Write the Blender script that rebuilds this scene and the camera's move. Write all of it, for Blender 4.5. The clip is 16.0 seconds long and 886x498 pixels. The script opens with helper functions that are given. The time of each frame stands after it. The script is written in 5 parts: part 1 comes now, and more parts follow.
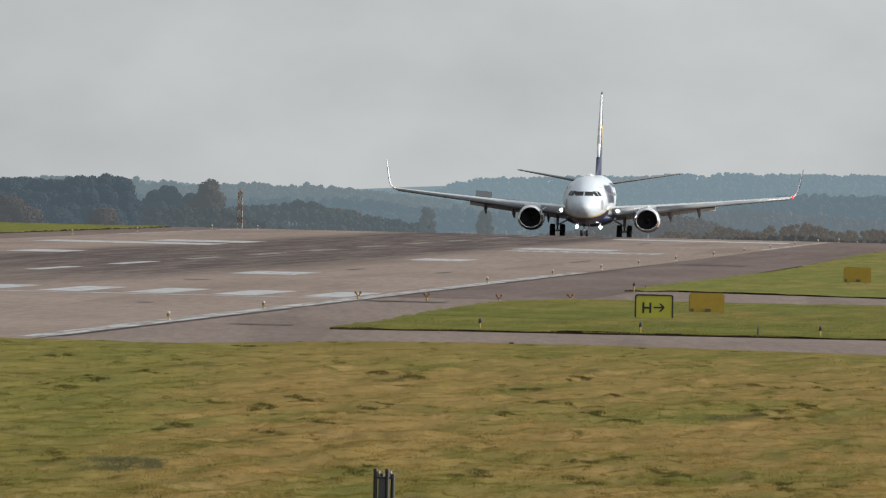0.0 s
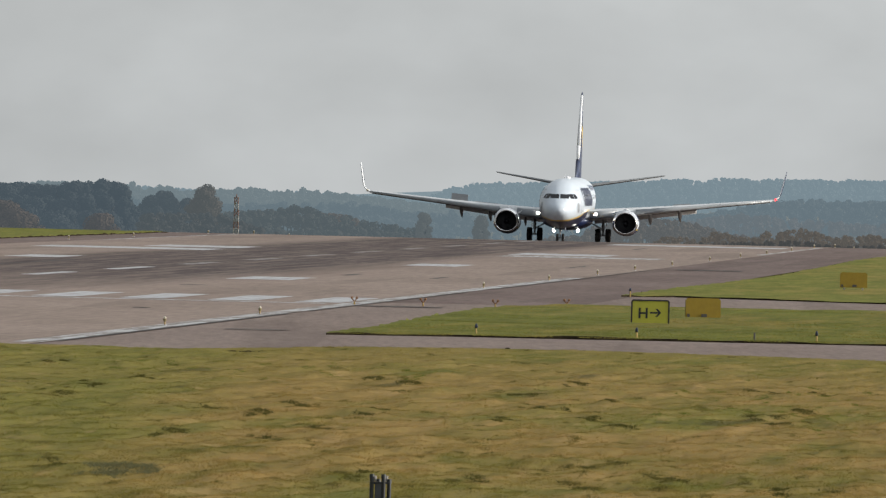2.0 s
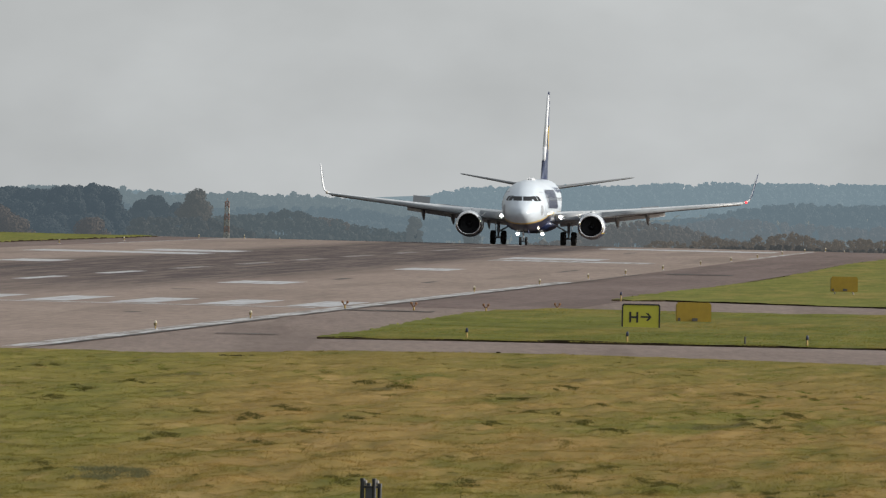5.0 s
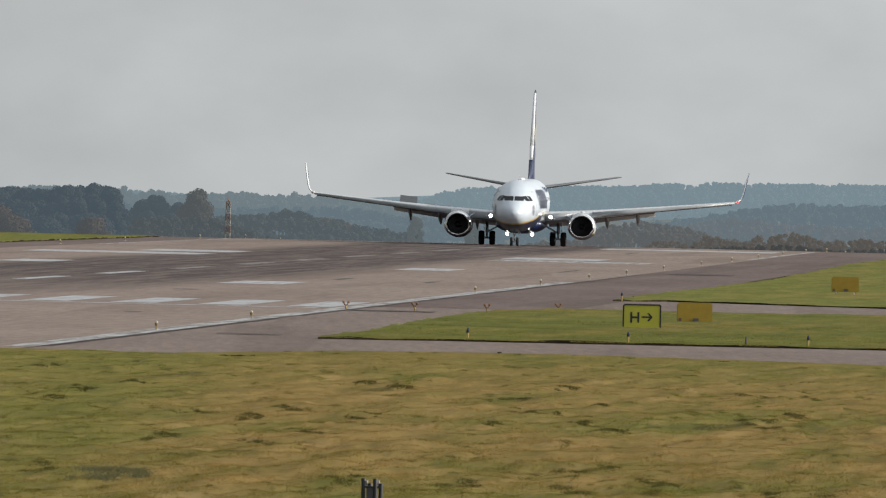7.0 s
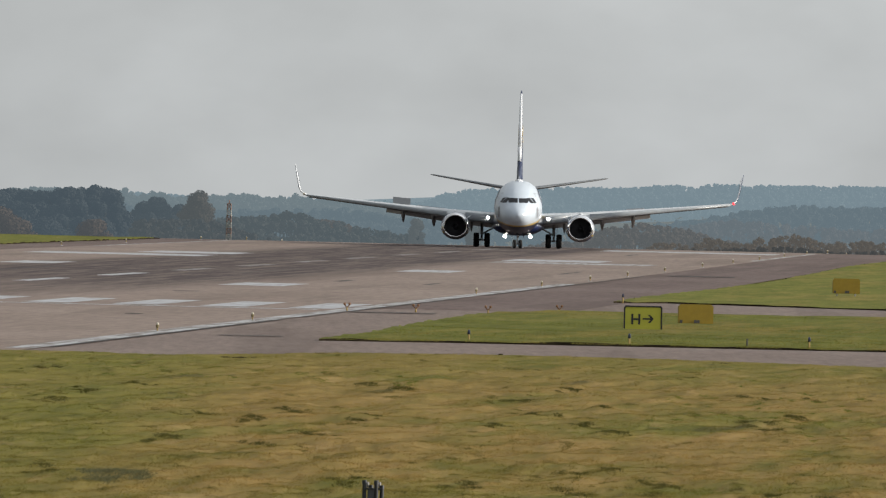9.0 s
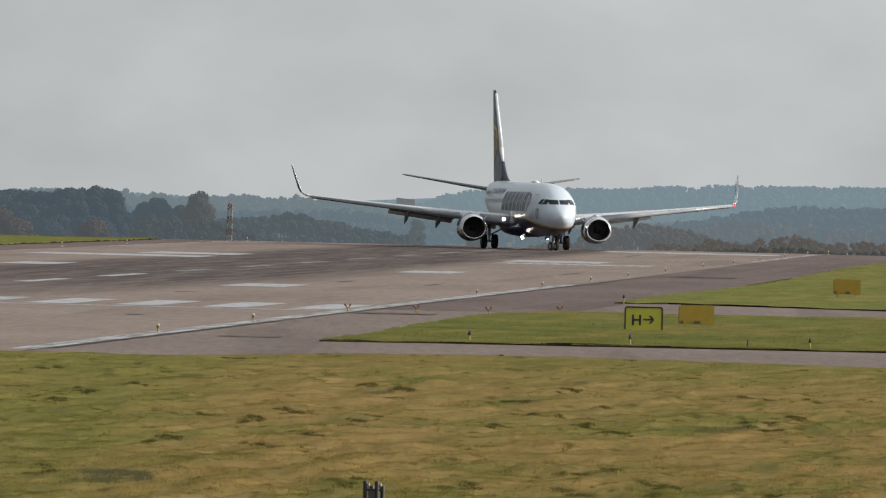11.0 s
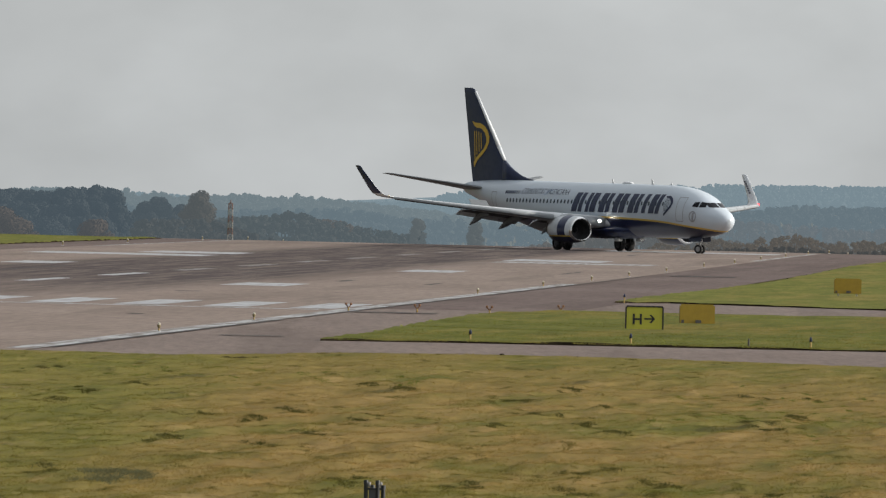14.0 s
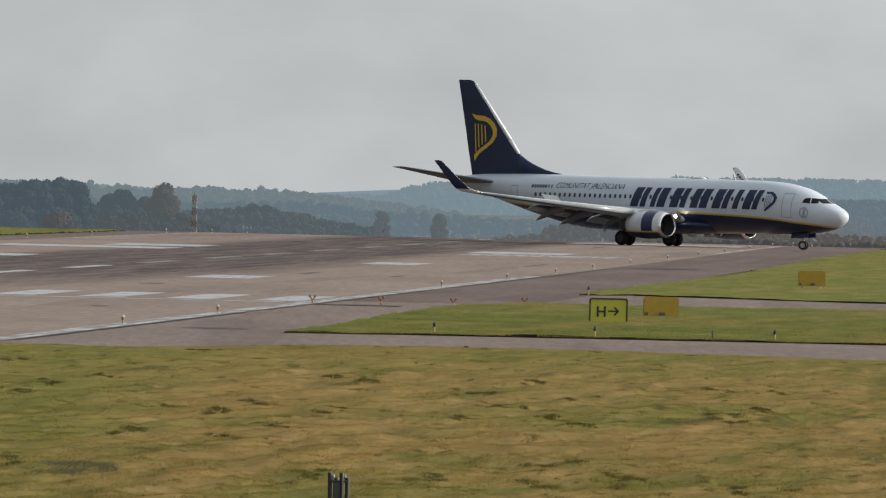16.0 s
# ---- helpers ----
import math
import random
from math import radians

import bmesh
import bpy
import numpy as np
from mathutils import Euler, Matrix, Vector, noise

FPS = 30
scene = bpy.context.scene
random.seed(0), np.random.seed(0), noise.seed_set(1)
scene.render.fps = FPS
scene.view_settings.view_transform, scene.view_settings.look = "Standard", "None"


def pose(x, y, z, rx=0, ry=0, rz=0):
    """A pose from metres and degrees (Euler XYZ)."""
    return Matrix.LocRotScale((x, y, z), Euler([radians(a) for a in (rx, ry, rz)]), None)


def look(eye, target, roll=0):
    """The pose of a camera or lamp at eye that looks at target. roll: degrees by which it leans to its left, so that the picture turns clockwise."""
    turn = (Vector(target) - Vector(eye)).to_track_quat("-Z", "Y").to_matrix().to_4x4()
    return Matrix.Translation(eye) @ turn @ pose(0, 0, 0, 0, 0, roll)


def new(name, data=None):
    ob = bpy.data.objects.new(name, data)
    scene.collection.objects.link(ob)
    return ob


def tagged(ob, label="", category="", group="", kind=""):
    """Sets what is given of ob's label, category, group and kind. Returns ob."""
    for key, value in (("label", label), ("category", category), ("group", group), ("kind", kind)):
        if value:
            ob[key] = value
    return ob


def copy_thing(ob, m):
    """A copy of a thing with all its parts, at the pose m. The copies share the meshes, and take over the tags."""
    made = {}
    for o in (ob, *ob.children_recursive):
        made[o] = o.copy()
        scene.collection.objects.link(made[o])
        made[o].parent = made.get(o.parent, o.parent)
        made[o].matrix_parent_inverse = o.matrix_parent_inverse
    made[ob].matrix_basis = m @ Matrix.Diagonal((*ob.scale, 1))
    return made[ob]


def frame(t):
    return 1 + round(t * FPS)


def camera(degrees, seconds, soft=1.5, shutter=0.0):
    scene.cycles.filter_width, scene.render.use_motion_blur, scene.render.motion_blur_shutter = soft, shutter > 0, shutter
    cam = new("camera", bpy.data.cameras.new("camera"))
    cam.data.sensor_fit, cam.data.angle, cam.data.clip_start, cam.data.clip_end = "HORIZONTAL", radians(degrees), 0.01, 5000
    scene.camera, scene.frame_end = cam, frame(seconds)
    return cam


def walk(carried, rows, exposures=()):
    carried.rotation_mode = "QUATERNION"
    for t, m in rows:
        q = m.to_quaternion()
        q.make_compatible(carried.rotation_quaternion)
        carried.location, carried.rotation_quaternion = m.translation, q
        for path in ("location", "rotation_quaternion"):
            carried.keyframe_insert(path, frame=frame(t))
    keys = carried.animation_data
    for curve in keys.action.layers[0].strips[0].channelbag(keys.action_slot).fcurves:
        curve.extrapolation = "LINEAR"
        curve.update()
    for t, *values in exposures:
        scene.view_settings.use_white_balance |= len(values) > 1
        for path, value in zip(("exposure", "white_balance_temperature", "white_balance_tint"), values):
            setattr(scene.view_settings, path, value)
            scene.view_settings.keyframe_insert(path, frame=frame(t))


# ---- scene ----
# The camera stands on a mound beside the airfield; it only pans and tilts.
EYE = (0.0, 0.0, 5.5)
FOCAL = 30715.0
cam = camera(math.degrees(2 * math.atan(784 / FOCAL)), 16.0, soft=1.25)

# seconds, sideways aim, downward aim (per FOCAL metres ahead)
VIEW = [
    (0.0, -21.2, 146.0), (0.5, -15.3, 141.8), (1.0, -16.5, 139.6), (1.5, -13.6, 138.0),
    (2.0, -14.8, 136.5), (2.5, -7.5, 135.6), (3.0, -3.8, 135.4), (3.5, -0.0, 130.0),
    (4.0, 2.8, 129.9), (6.5, -0.5, 126.9), (7.0, -0.2, 128.5), (7.5, 1.2, 127.5),
    (8.0, -1.5, 128.5), (8.5, -1.2, 127.1), (9.0, -2.1, 125.4), (11.5, -3.8, 124.0),
    (12.0, -4.5, 124.0), (12.5, -4.8, 122.5), (13.0, -4.2, 123.6), (13.5, -4.7, 125.5),
    (14.0, -4.7, 125.5), (14.5, -5.8, 122.5), (15.0, -0.6, 122.4), (15.5, 11.7, 126.9),
    (16.0, 59.3, 137.5),
]
walk(cam, [(t, look(EYE, (a, FOCAL, EYE[2] - d), 1.35)) for t, a, d in VIEW], [(0.0, 0.05), (1.5, 0.03), (2.5, 0.0), (9.0, -0.02), (16.0, 0.0)])

# ---- world and sun ----
SUN_EL, SUN_AZ = radians(17), radians(90)  # azimuth from the line of sight towards the right


def sky():
    world = bpy.data.worlds.new("sky")
    scene.world = world
    world.use_nodes = True
    nt = world.node_tree
    nt.nodes.clear()
    N, L = nt.nodes.new, nt.links.new
    out, bg = N("ShaderNodeOutputWorld"), N("ShaderNodeBackground")
    air = N("ShaderNodeTexSky")
    air.sky_type, air.sun_disc, air.sun_elevation, air.sun_rotation = "NISHITA", False, SUN_EL, SUN_AZ
    coord, sep = N("ShaderNodeTexCoord"), N("ShaderNodeSeparateXYZ")
    L(coord.outputs["Generated"], sep.inputs[0])
    # a closed cloud layer, brighter overhead than at the horizon
    up = N("ShaderNodeMapRange")
    up.inputs["From Min"].default_value, up.inputs["From Max"].default_value = 0.0, 1.0
    up.inputs["To Min"].default_value, up.inputs["To Max"].default_value = 0.57, 0.88
    L(sep.outputs["Z"], up.inputs["Value"])
    stretch = N("ShaderNodeMapping")
    stretch.inputs["Scale"].default_value = (1.0, 1.0, 1.7)
    L(coord.outputs["Generated"], stretch.inputs[0])
    cloud = N("ShaderNodeTexNoise")
    cloud.inputs["Scale"].default_value, cloud.inputs["Detail"].default_value = 48.0, 5.0
    cloud.inputs["Roughness"].default_value = 0.5
    L(stretch.outputs[0], cloud.inputs["Vector"])
    shade = N("ShaderNodeMapRange")
    shade.inputs["From Min"].default_value, shade.inputs["From Max"].default_value = 0.3, 0.7
    shade.inputs["To Min"].default_value, shade.inputs["To Max"].default_value = 0.89, 1.09
    L(cloud.outputs["Fac"], shade.inputs["Value"])
    # the clouds are brighter on the sun's side
    side = N("ShaderNodeMapRange")
    side.inputs["From Min"].default_value, side.inputs["From Max"].default_value = -1.0, 1.0
    side.inputs["To Min"].default_value, side.inputs["To Max"].default_value = 0.38, 1.62
    L(sep.outputs["X"], side.inputs["Value"])
    lit = N("ShaderNodeMath")
    lit.operation = "MULTIPLY"
    L(up.outputs[0], lit.inputs[0])
    L(side.outputs[0], lit.inputs[1])
    # a duller bank of cloud begins left of the line of sight
    bank = N("ShaderNodeMapRange")
    bank.interpolation_type = "SMOOTHSTEP"
    bank.inputs["From Min"].default_value, bank.inputs["From Max"].default_value = -0.06, 0.002
    bank.inputs["To Min"].default_value, bank.inputs["To Max"].default_value = 0.80, 1.0
    L(sep.outputs["X"], bank.inputs["Value"])
    # ragged streaks within the layer
    wide = N("ShaderNodeMapping")
    wide.inputs["Scale"].default_value = (1.0, 1.0, 1.8)
    L(coord.outputs["Generated"], wide.inputs[0])
    streak = N("ShaderNodeTexNoise")
    streak.inputs["Scale"].default_value, streak.inputs["Detail"].default_value = 85.0, 4.0
    L(wide.outputs[0], streak.inputs["Vector"])
    rag = N("ShaderNodeMapRange")
    rag.inputs["From Min"].default_value, rag.inputs["From Max"].default_value = 0.3, 0.7
    rag.inputs["To Min"].default_value, rag.inputs["To Max"].default_value = 0.95, 1.05
    L(streak.outputs["Fac"], rag.inputs["Value"])
    parts = [lit.outputs[0], shade.outputs[0], bank.outputs[0], rag.outputs[0]]
    for factor in parts[1:]:
        mul = N("ShaderNodeMath")
        mul.operation = "MULTIPLY"
        L(parts[0], mul.inputs[0])
        L(factor, mul.inputs[1])
        parts[0] = mul.outputs[0]
    grey = N("ShaderNodeVectorMath")
    grey.operation = "SCALE"
    grey.inputs[0].default_value = (0.958, 1.0, 1.022)
    L(mul.outputs[0], grey.inputs["Scale"])
    thin = N("ShaderNodeVectorMath")
    thin.operation = "SCALE"
    thin.inputs["Scale"].default_value = 0.1
    L(air.outputs[0], thin.inputs[0])
    mix = N("ShaderNodeMix")
    mix.data_type = "RGBA"
    mix.inputs["Factor"].default_value = 0.9
    L(thin.outputs[0], mix.inputs["A"])
    L(grey.outputs[0], mix.inputs["B"])
    L(mix.outputs["Result"], bg.inputs["Color"])
    L(bg.outputs[0], out.inputs[0])


sky()
sun = new("sun", bpy.data.lights.new("sun", "SUN"))
sun.data.energy, sun.data.angle, sun.data.color = 4.8, radians(2.0), (1.0, 0.93, 0.82)
sun.matrix_basis = look((0, 0, 0), (-math.sin(SUN_AZ) * math.cos(SUN_EL), -math.cos(SUN_AZ) * math.cos(SUN_EL), -math.sin(SUN_EL)))


# ---- materials ----
def material(name, rough=0.6, metal=0.0, coat=0.0):
    m = bpy.data.materials.new(name)
    m.use_nodes = True
    b = m.node_tree.nodes["Principled BSDF"]
    b.inputs["Roughness"].default_value, b.inputs["Metallic"].default_value = rough, metal
    b.inputs["Coat Weight"].default_value = coat
    return m, m.node_tree, b


def coords(nt, scale=(1, 1, 1), kind="Object"):
    c = nt.nodes.new("ShaderNodeTexCoord")
    mp = nt.nodes.new("ShaderNodeMapping")
    mp.inputs["Scale"].default_value = scale
    nt.links.new(c.outputs[kind], mp.inputs[0])
    return mp.outputs[0]


def grain(nt, vec, scale, detail=4.0, rough=0.55):
    n = nt.nodes.new("ShaderNodeTexNoise")
    n.inputs["Scale"].default_value, n.inputs["Detail"].default_value, n.inputs["Roughness"].default_value = scale, detail, rough
    nt.links.new(vec, n.inputs["Vector"])
    return n.outputs["Fac"]


def ramp(nt, fac, stops):
    r = nt.nodes.new("ShaderNodeValToRGB")
    els = r.color_ramp.elements
    while len(els) < len(stops):
        els.new(0.5)
    for e, (p, c) in zip(els, stops):
        e.position, e.color = p, (*c, 1)
    nt.links.new(fac, r.inputs[0])
    return r.outputs[0]


def blend(nt, fac, a, b, how="MIX"):
    x = nt.nodes.new("ShaderNodeMix")
    x.data_type, x.blend_type = "RGBA", how
    for key, v in (("Factor", fac), ("A", a), ("B", b)):
        if isinstance(v, (int, float)):
            x.inputs[key].default_value = v
        elif isinstance(v, tuple):
            x.inputs[key].default_value = (*v, 1)
        else:
            nt.links.new(v, x.inputs[key])
    return x.outputs["Result"]


def calc(nt, op, a, b=0.0, c=None):
    x = nt.nodes.new("ShaderNodeMath")
    x.operation = op
    for i, v in enumerate((a, b) if c is None else (a, b, c)):
        if isinstance(v, (int, float)):
            x.inputs[i].default_value = v
        else:
            nt.links.new(v, x.inputs[i])
    return x.outputs[0]


def span(nt, v, a, b, lo=0.0, hi=1.0, smooth=True):
    x = nt.nodes.new("ShaderNodeMapRange")
    x.interpolation_type = "SMOOTHSTEP" if smooth else "LINEAR"
    for k, q in (("From Min", a), ("From Max", b), ("To Min", lo), ("To Max", hi)):
        x.inputs[k].default_value = q
    nt.links.new(v, x.inputs["Value"])
    return x.outputs[0]


def xyz(nt, vec):
    s = nt.nodes.new("ShaderNodeSeparateXYZ")
    nt.links.new(vec, s.inputs[0])
    return s.outputs


def bumps(nt, b, height, strength=0.3, distance=0.02):
    x = nt.nodes.new("ShaderNodeBump")
    x.inputs["Strength"].default_value, x.inputs["Distance"].default_value = strength, distance
    nt.links.new(height, x.inputs["Height"])
    nt.links.new(x.outputs[0], b.inputs["Normal"])


def plain(name, color, rough=0.55, metal=0.0, vary=0.12, scale=6.0, coat=0.0):
    """A surface of one colour with uneven tone and faint relief."""
    m, nt, b = material(name, rough, metal, coat)
    v = coords(nt)
    f = grain(nt, v, scale)
    dark = tuple(c * (1 - vary) for c in color)
    light = tuple(min(1, c * (1 + vary)) for c in color)
    nt.links.new(ramp(nt, f, [(0.3, dark), (0.7, light)]), b.inputs["Base Color"])
    nt.links.new(span(nt, grain(nt, v, scale * 3), 0.3, 0.7, max(0.03, rough - 0.08), min(1, rough + 0.08)), b.inputs["Roughness"])
    return m


def glowing(name, color, strength):
    m = bpy.data.materials.new(name)
    m.use_nodes = True
    b = m.node_tree.nodes["Principled BSDF"]
    b.inputs["Base Color"].default_value = (*color, 1)
    b.inputs["Emission Color"].default_value, b.inputs["Emission Strength"].default_value = (*color, 1), strength
    return m


def pavement(name, c_dark, c_light, rubber=False):
    m, nt, b = material(name, 0.9)
    b.inputs["Specular IOR Level"].default_value = 0.06
    v = coords(nt, (1, 0.12, 1))
    big = grain(nt, v, 0.16, 5)
    fine = grain(nt, coords(nt, (1, 0.05, 1)), 2.6, 8, 0.8)
    col = ramp(nt, big, [(0.3, c_dark), (0.7, c_light)])
    col = blend(nt, 0.55, col, ramp(nt, fine, [(0.32, (0.26, 0.26, 0.27)), (0.5, (0.5, 0.5, 0.5)), (0.68, (0.72, 0.72, 0.70))]), "OVERLAY")
    # long patches of resealed surface
    patch = span(nt, grain(nt, coords(nt, (1, 0.02, 1)), 0.22, 2), 0.56, 0.60)
    col = blend(nt, calc(nt, "MULTIPLY", patch, 0.3), col, tuple(0.6 * c for c in c_dark))
    if rubber:
        s = xyz(nt, coords(nt))
        across = span(nt, calc(nt, "ABSOLUTE", calc(nt, "SUBTRACT", s["X"], -1.5)), 7.5, 12.5, 1.0, 0.0)
        along = span(nt, s["Y"], 30.0, 330.0)
        streak = span(nt, grain(nt, coords(nt, (1, 0.016, 1)), 1.1, 8, 0.8), 0.41, 0.59)
        dark = calc(nt, "MULTIPLY", calc(nt, "MULTIPLY", across, along), calc(nt, "MULTIPLY_ADD", streak, 0.45, 0.48))
        col = blend(nt, calc(nt, "MULTIPLY", dark, 0.95), col, (0.040, 0.032, 0.036))
    nt.links.new(col, b.inputs["Base Color"])
    bumps(nt, b, fine, 0.3, 0.02)
    return m


def see_through(nt, b, color):
    """Thin leaves let half of the light through."""
    back, mix = nt.nodes.new("ShaderNodeBsdfTranslucent"), nt.nodes.new("ShaderNodeMixShader")
    mix.inputs[0].default_value = 0.5
    nt.links.new(color, back.inputs["Color"])
    nt.links.new(b.outputs[0], mix.inputs[1])
    nt.links.new(back.outputs[0], mix.inputs[2])
    nt.links.new(mix.outputs[0], nt.nodes["Material Output"].inputs["Surface"])


def turf(name, straw, tint=1.0, weeds=0.6, leaf=False, warm=1.0):
    """Short autumn grass: green, olive and straw patches. straw: 0 to 1."""
    m, nt, b = material(name, 0.85)
    b.inputs["Specular IOR Level"].default_value = 0.03
    geo = nt.nodes.new("ShaderNodeNewGeometry")
    mp = nt.nodes.new("ShaderNodeMapping")
    mp.inputs["Scale"].default_value = (1, 0.085, 0)
    turn = nt.nodes.new("ShaderNodeMapping")
    turn.inputs["Rotation"].default_value = (0, 0, radians(4.0))
    nt.links.new(geo.outputs["Position"], turn.inputs[0])
    nt.links.new(turn.outputs[0], mp.inputs[0])
    big = grain(nt, mp.outputs[0], 0.17, 4, 0.6)
    mid = grain(nt, mp.outputs[0], 0.62, 5, 0.6)
    green = ramp(nt, mid, [(0.3, (0.108 * tint * warm, 0.091 * tint, 0.021 * tint)), (0.7, (0.166 * tint * warm, 0.136 * tint, 0.033 * tint))])
    dry = ramp(nt, mid, [(0.3, (0.146 * tint, 0.104 * tint, 0.031 * tint)), (0.7, (0.224 * tint, 0.152 * tint, 0.055 * tint))])
    f = span(nt, calc(nt, "MULTIPLY_ADD", mid, 0.45, calc(nt, "MULTIPLY", big, 0.75)), 0.79 - 0.4 * straw, 1.02 - 0.4 * straw)
    # greener towards the taxiway, where the ground is wetter
    f = calc(nt, "MULTIPLY", f, span(nt, xyz(nt, geo.outputs["Position"])["Y"], 400, 545, 1.0, 0.55))
    # and towards the left
    f = calc(nt, "MULTIPLY", f, span(nt, xyz(nt, geo.outputs["Position"])["X"], -8.5, -3.5, 0.3, 1.0))
    col = blend(nt, f, green, dry)
    # single stalks and thin places
    tuft = grain(nt, mp.outputs[0], 5.0, 6, 0.75)
    col = blend(nt, 0.75, col, ramp(nt, tuft, [(0.28, (0.36, 0.37, 0.37)), (0.5, (0.5, 0.5, 0.5)), (0.72, (0.65, 0.64, 0.61))]), "OVERLAY")
    # rank weeds
    weed = calc(nt, "MULTIPLY", span(nt, grain(nt, mp.outputs[0], 0.6, 5, 0.65), 0.59, 0.69), weeds * 0.8)
    col = blend(nt, weed, col, (0.055, 0.052, 0.018))
    bleached = calc(nt, "MULTIPLY", span(nt, grain(nt, mp.outputs[0], 0.95, 5, 0.65), 0.56, 0.66), 0.40 * straw)
    col = blend(nt, bleached, col, (0.315, 0.215, 0.098))
    bumps(nt, b, mid, 0.6, 0.10)
    rnd = calc(nt, "MULTIPLY_ADD", geo.outputs["Random Per Island"], 0.40, 0.80)
    scl = nt.nodes.new("ShaderNodeVectorMath")
    scl.operation = "SCALE"
    nt.links.new(col, scl.inputs[0])
    nt.links.new(rnd, scl.inputs["Scale"])
    nt.links.new(scl.outputs[0], b.inputs["Base Color"])
    if leaf:
        see_through(nt, b, scl.outputs[0])
    return m


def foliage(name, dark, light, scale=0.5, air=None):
    """Leaves. air: haze colour, painted on as an even glow of far leaves."""
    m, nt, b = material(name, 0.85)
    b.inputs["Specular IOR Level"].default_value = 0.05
    # the haze is put into the leaves as emission
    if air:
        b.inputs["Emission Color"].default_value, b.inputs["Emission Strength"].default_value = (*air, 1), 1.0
    geo = nt.nodes.new("ShaderNodeNewGeometry")
    n = grain(nt, geo.outputs["Position"], scale, 3)
    f = calc(nt, "MULTIPLY_ADD", geo.outputs["Random Per Island"], 0.4, calc(nt, "MULTIPLY", n, 0.7))
    col = ramp(nt, f, [(0.25, dark), (0.8, light)])
    nt.links.new(col, b.inputs["Base Color"])
    if not air:
        see_through(nt, b, col)
    return m


def paint(name, color, bare=0.25):
    """Road paint worn through in long streaks."""
    m, nt, b = material(name, 0.85)
    b.inputs["Specular IOR Level"].default_value = 0.06
    wear = span(nt, grain(nt, coords(nt, (1, 0.05, 1)), 2.0, 6, 0.7), bare, 0.62, 0.35 - max(0.0, bare - 0.25), 1.0)
    nt.links.new(blend(nt, wear, (0.15, 0.125, 0.11), color), b.inputs["Base Color"])
    return m


ASPHALT = pavement("taxiway_asphalt", (0.168, 0.131, 0.117), (0.214, 0.172, 0.153))
SHOULDER = pavement("shoulder_asphalt", (0.122, 0.091, 0.084), (0.172, 0.134, 0.124))
RUNWAY = pavement("runway_surface", (0.205, 0.161, 0.139), (0.265, 0.212, 0.184), True)
PAINT = paint("worn_marking_paint", (0.42, 0.43, 0.45))
RUBBED = paint("rubber_stained_paint", (0.27, 0.265, 0.27), 0.42)
PALE = paint("faded_edge_paint", (0.42, 0.425, 0.435), 0.40)
TURF = turf("dry_turf", 0.88, 1.08, 0.8, False, 0.88)
BLADE = turf("dry_blades", 0.88, 1.43, 0.7, True, 0.86)
GREENBLADE = turf("green_blades", 0.66, 1.48, 0.25, True, 0.80)
LUSH = turf("green_turf", 0.58, 1.12, 0.22, False, 0.79)
# far fields, with the haze over them painted as emission
FARFIELD = foliage("haze_glow_fields", (0.020, 0.022, 0.018), (0.040, 0.040, 0.032), 0.01, (0.132, 0.157, 0.166))
TAR = plain("tar", (0.030, 0.027, 0.027), 0.9, vary=0.3, scale=2.0)
SOIL = plain("dark_soil", (0.026, 0.021, 0.014), 0.95, vary=0.4, scale=3)
SOIL.node_tree.nodes["Principled BSDF"].inputs["Specular IOR Level"].default_value = 0.0
WHITE = plain("white_paint", (0.72, 0.73, 0.75), 0.28, vary=0.03, scale=1.2, coat=0.3)
NAVY = plain("navy_paint", (0.010, 0.019, 0.062), 0.36, vary=0.15, scale=1.0)
NAVY.node_tree.nodes["Principled BSDF"].inputs["Specular IOR Level"].default_value = 0.5
YELLOW = plain("yellow_paint", (0.62, 0.40, 0.05), 0.4, vary=0.1)
GREY = plain("grey_wing_paint", (0.52, 0.54, 0.56), 0.34, vary=0.08, scale=0.8)
SLAT = plain("slat_grey", (0.27, 0.29, 0.31), 0.34, vary=0.12, scale=0.8)
SPOILER = plain("spoiler_grey", (0.15, 0.16, 0.17), 0.5, vary=0.1)
# dark metal; on the wing it also paints shade in the gaps
DARKGREY = plain("dark_metal_and_gap_shade", (0.07, 0.07, 0.075), 0.6, vary=0.2)
FAIRING = plain("fairing_grey", (0.20, 0.21, 0.22), 0.5, vary=0.1)
INLET = plain("inlet_lining", (0.022, 0.022, 0.024), 0.7, vary=0.2)
METAL = plain("polished_metal", (0.80, 0.80, 0.80), 0.16, 1.0, vary=0.05)
STEEL = plain("gear_steel", (0.42, 0.42, 0.43), 0.45, 0.6, vary=0.15)
RUBBER = plain("tyre_rubber", (0.020, 0.020, 0.021), 0.85, vary=0.25)
FAN = plain("fan_titanium", (0.025, 0.025, 0.028), 0.5, 0.5, vary=0.2)
GLASS = plain("dark_glass", (0.010, 0.011, 0.014), 0.12, vary=0.1)
GLASS.node_tree.nodes["Principled BSDF"].inputs["Specular IOR Level"].default_value = 0.15
PORT = plain("window_glass", (0.06, 0.075, 0.10), 0.2, vary=0.1)
STROKE = plain("blue_stroke", (0.06, 0.16, 0.36), 0.5)
SEAM = plain("door_seam", (0.30, 0.31, 0.34), 0.6)
LAMP = glowing("lit_landing_light", (1.0, 0.93, 0.82), 28.0)
NAVRED = glowing("red_position_light", (1.0, 0.04, 0.05), 2.2)
SIGNYEL = plain("sign_face_yellow", (0.46, 0.44, 0.05), 0.6, vary=0.06, scale=3)
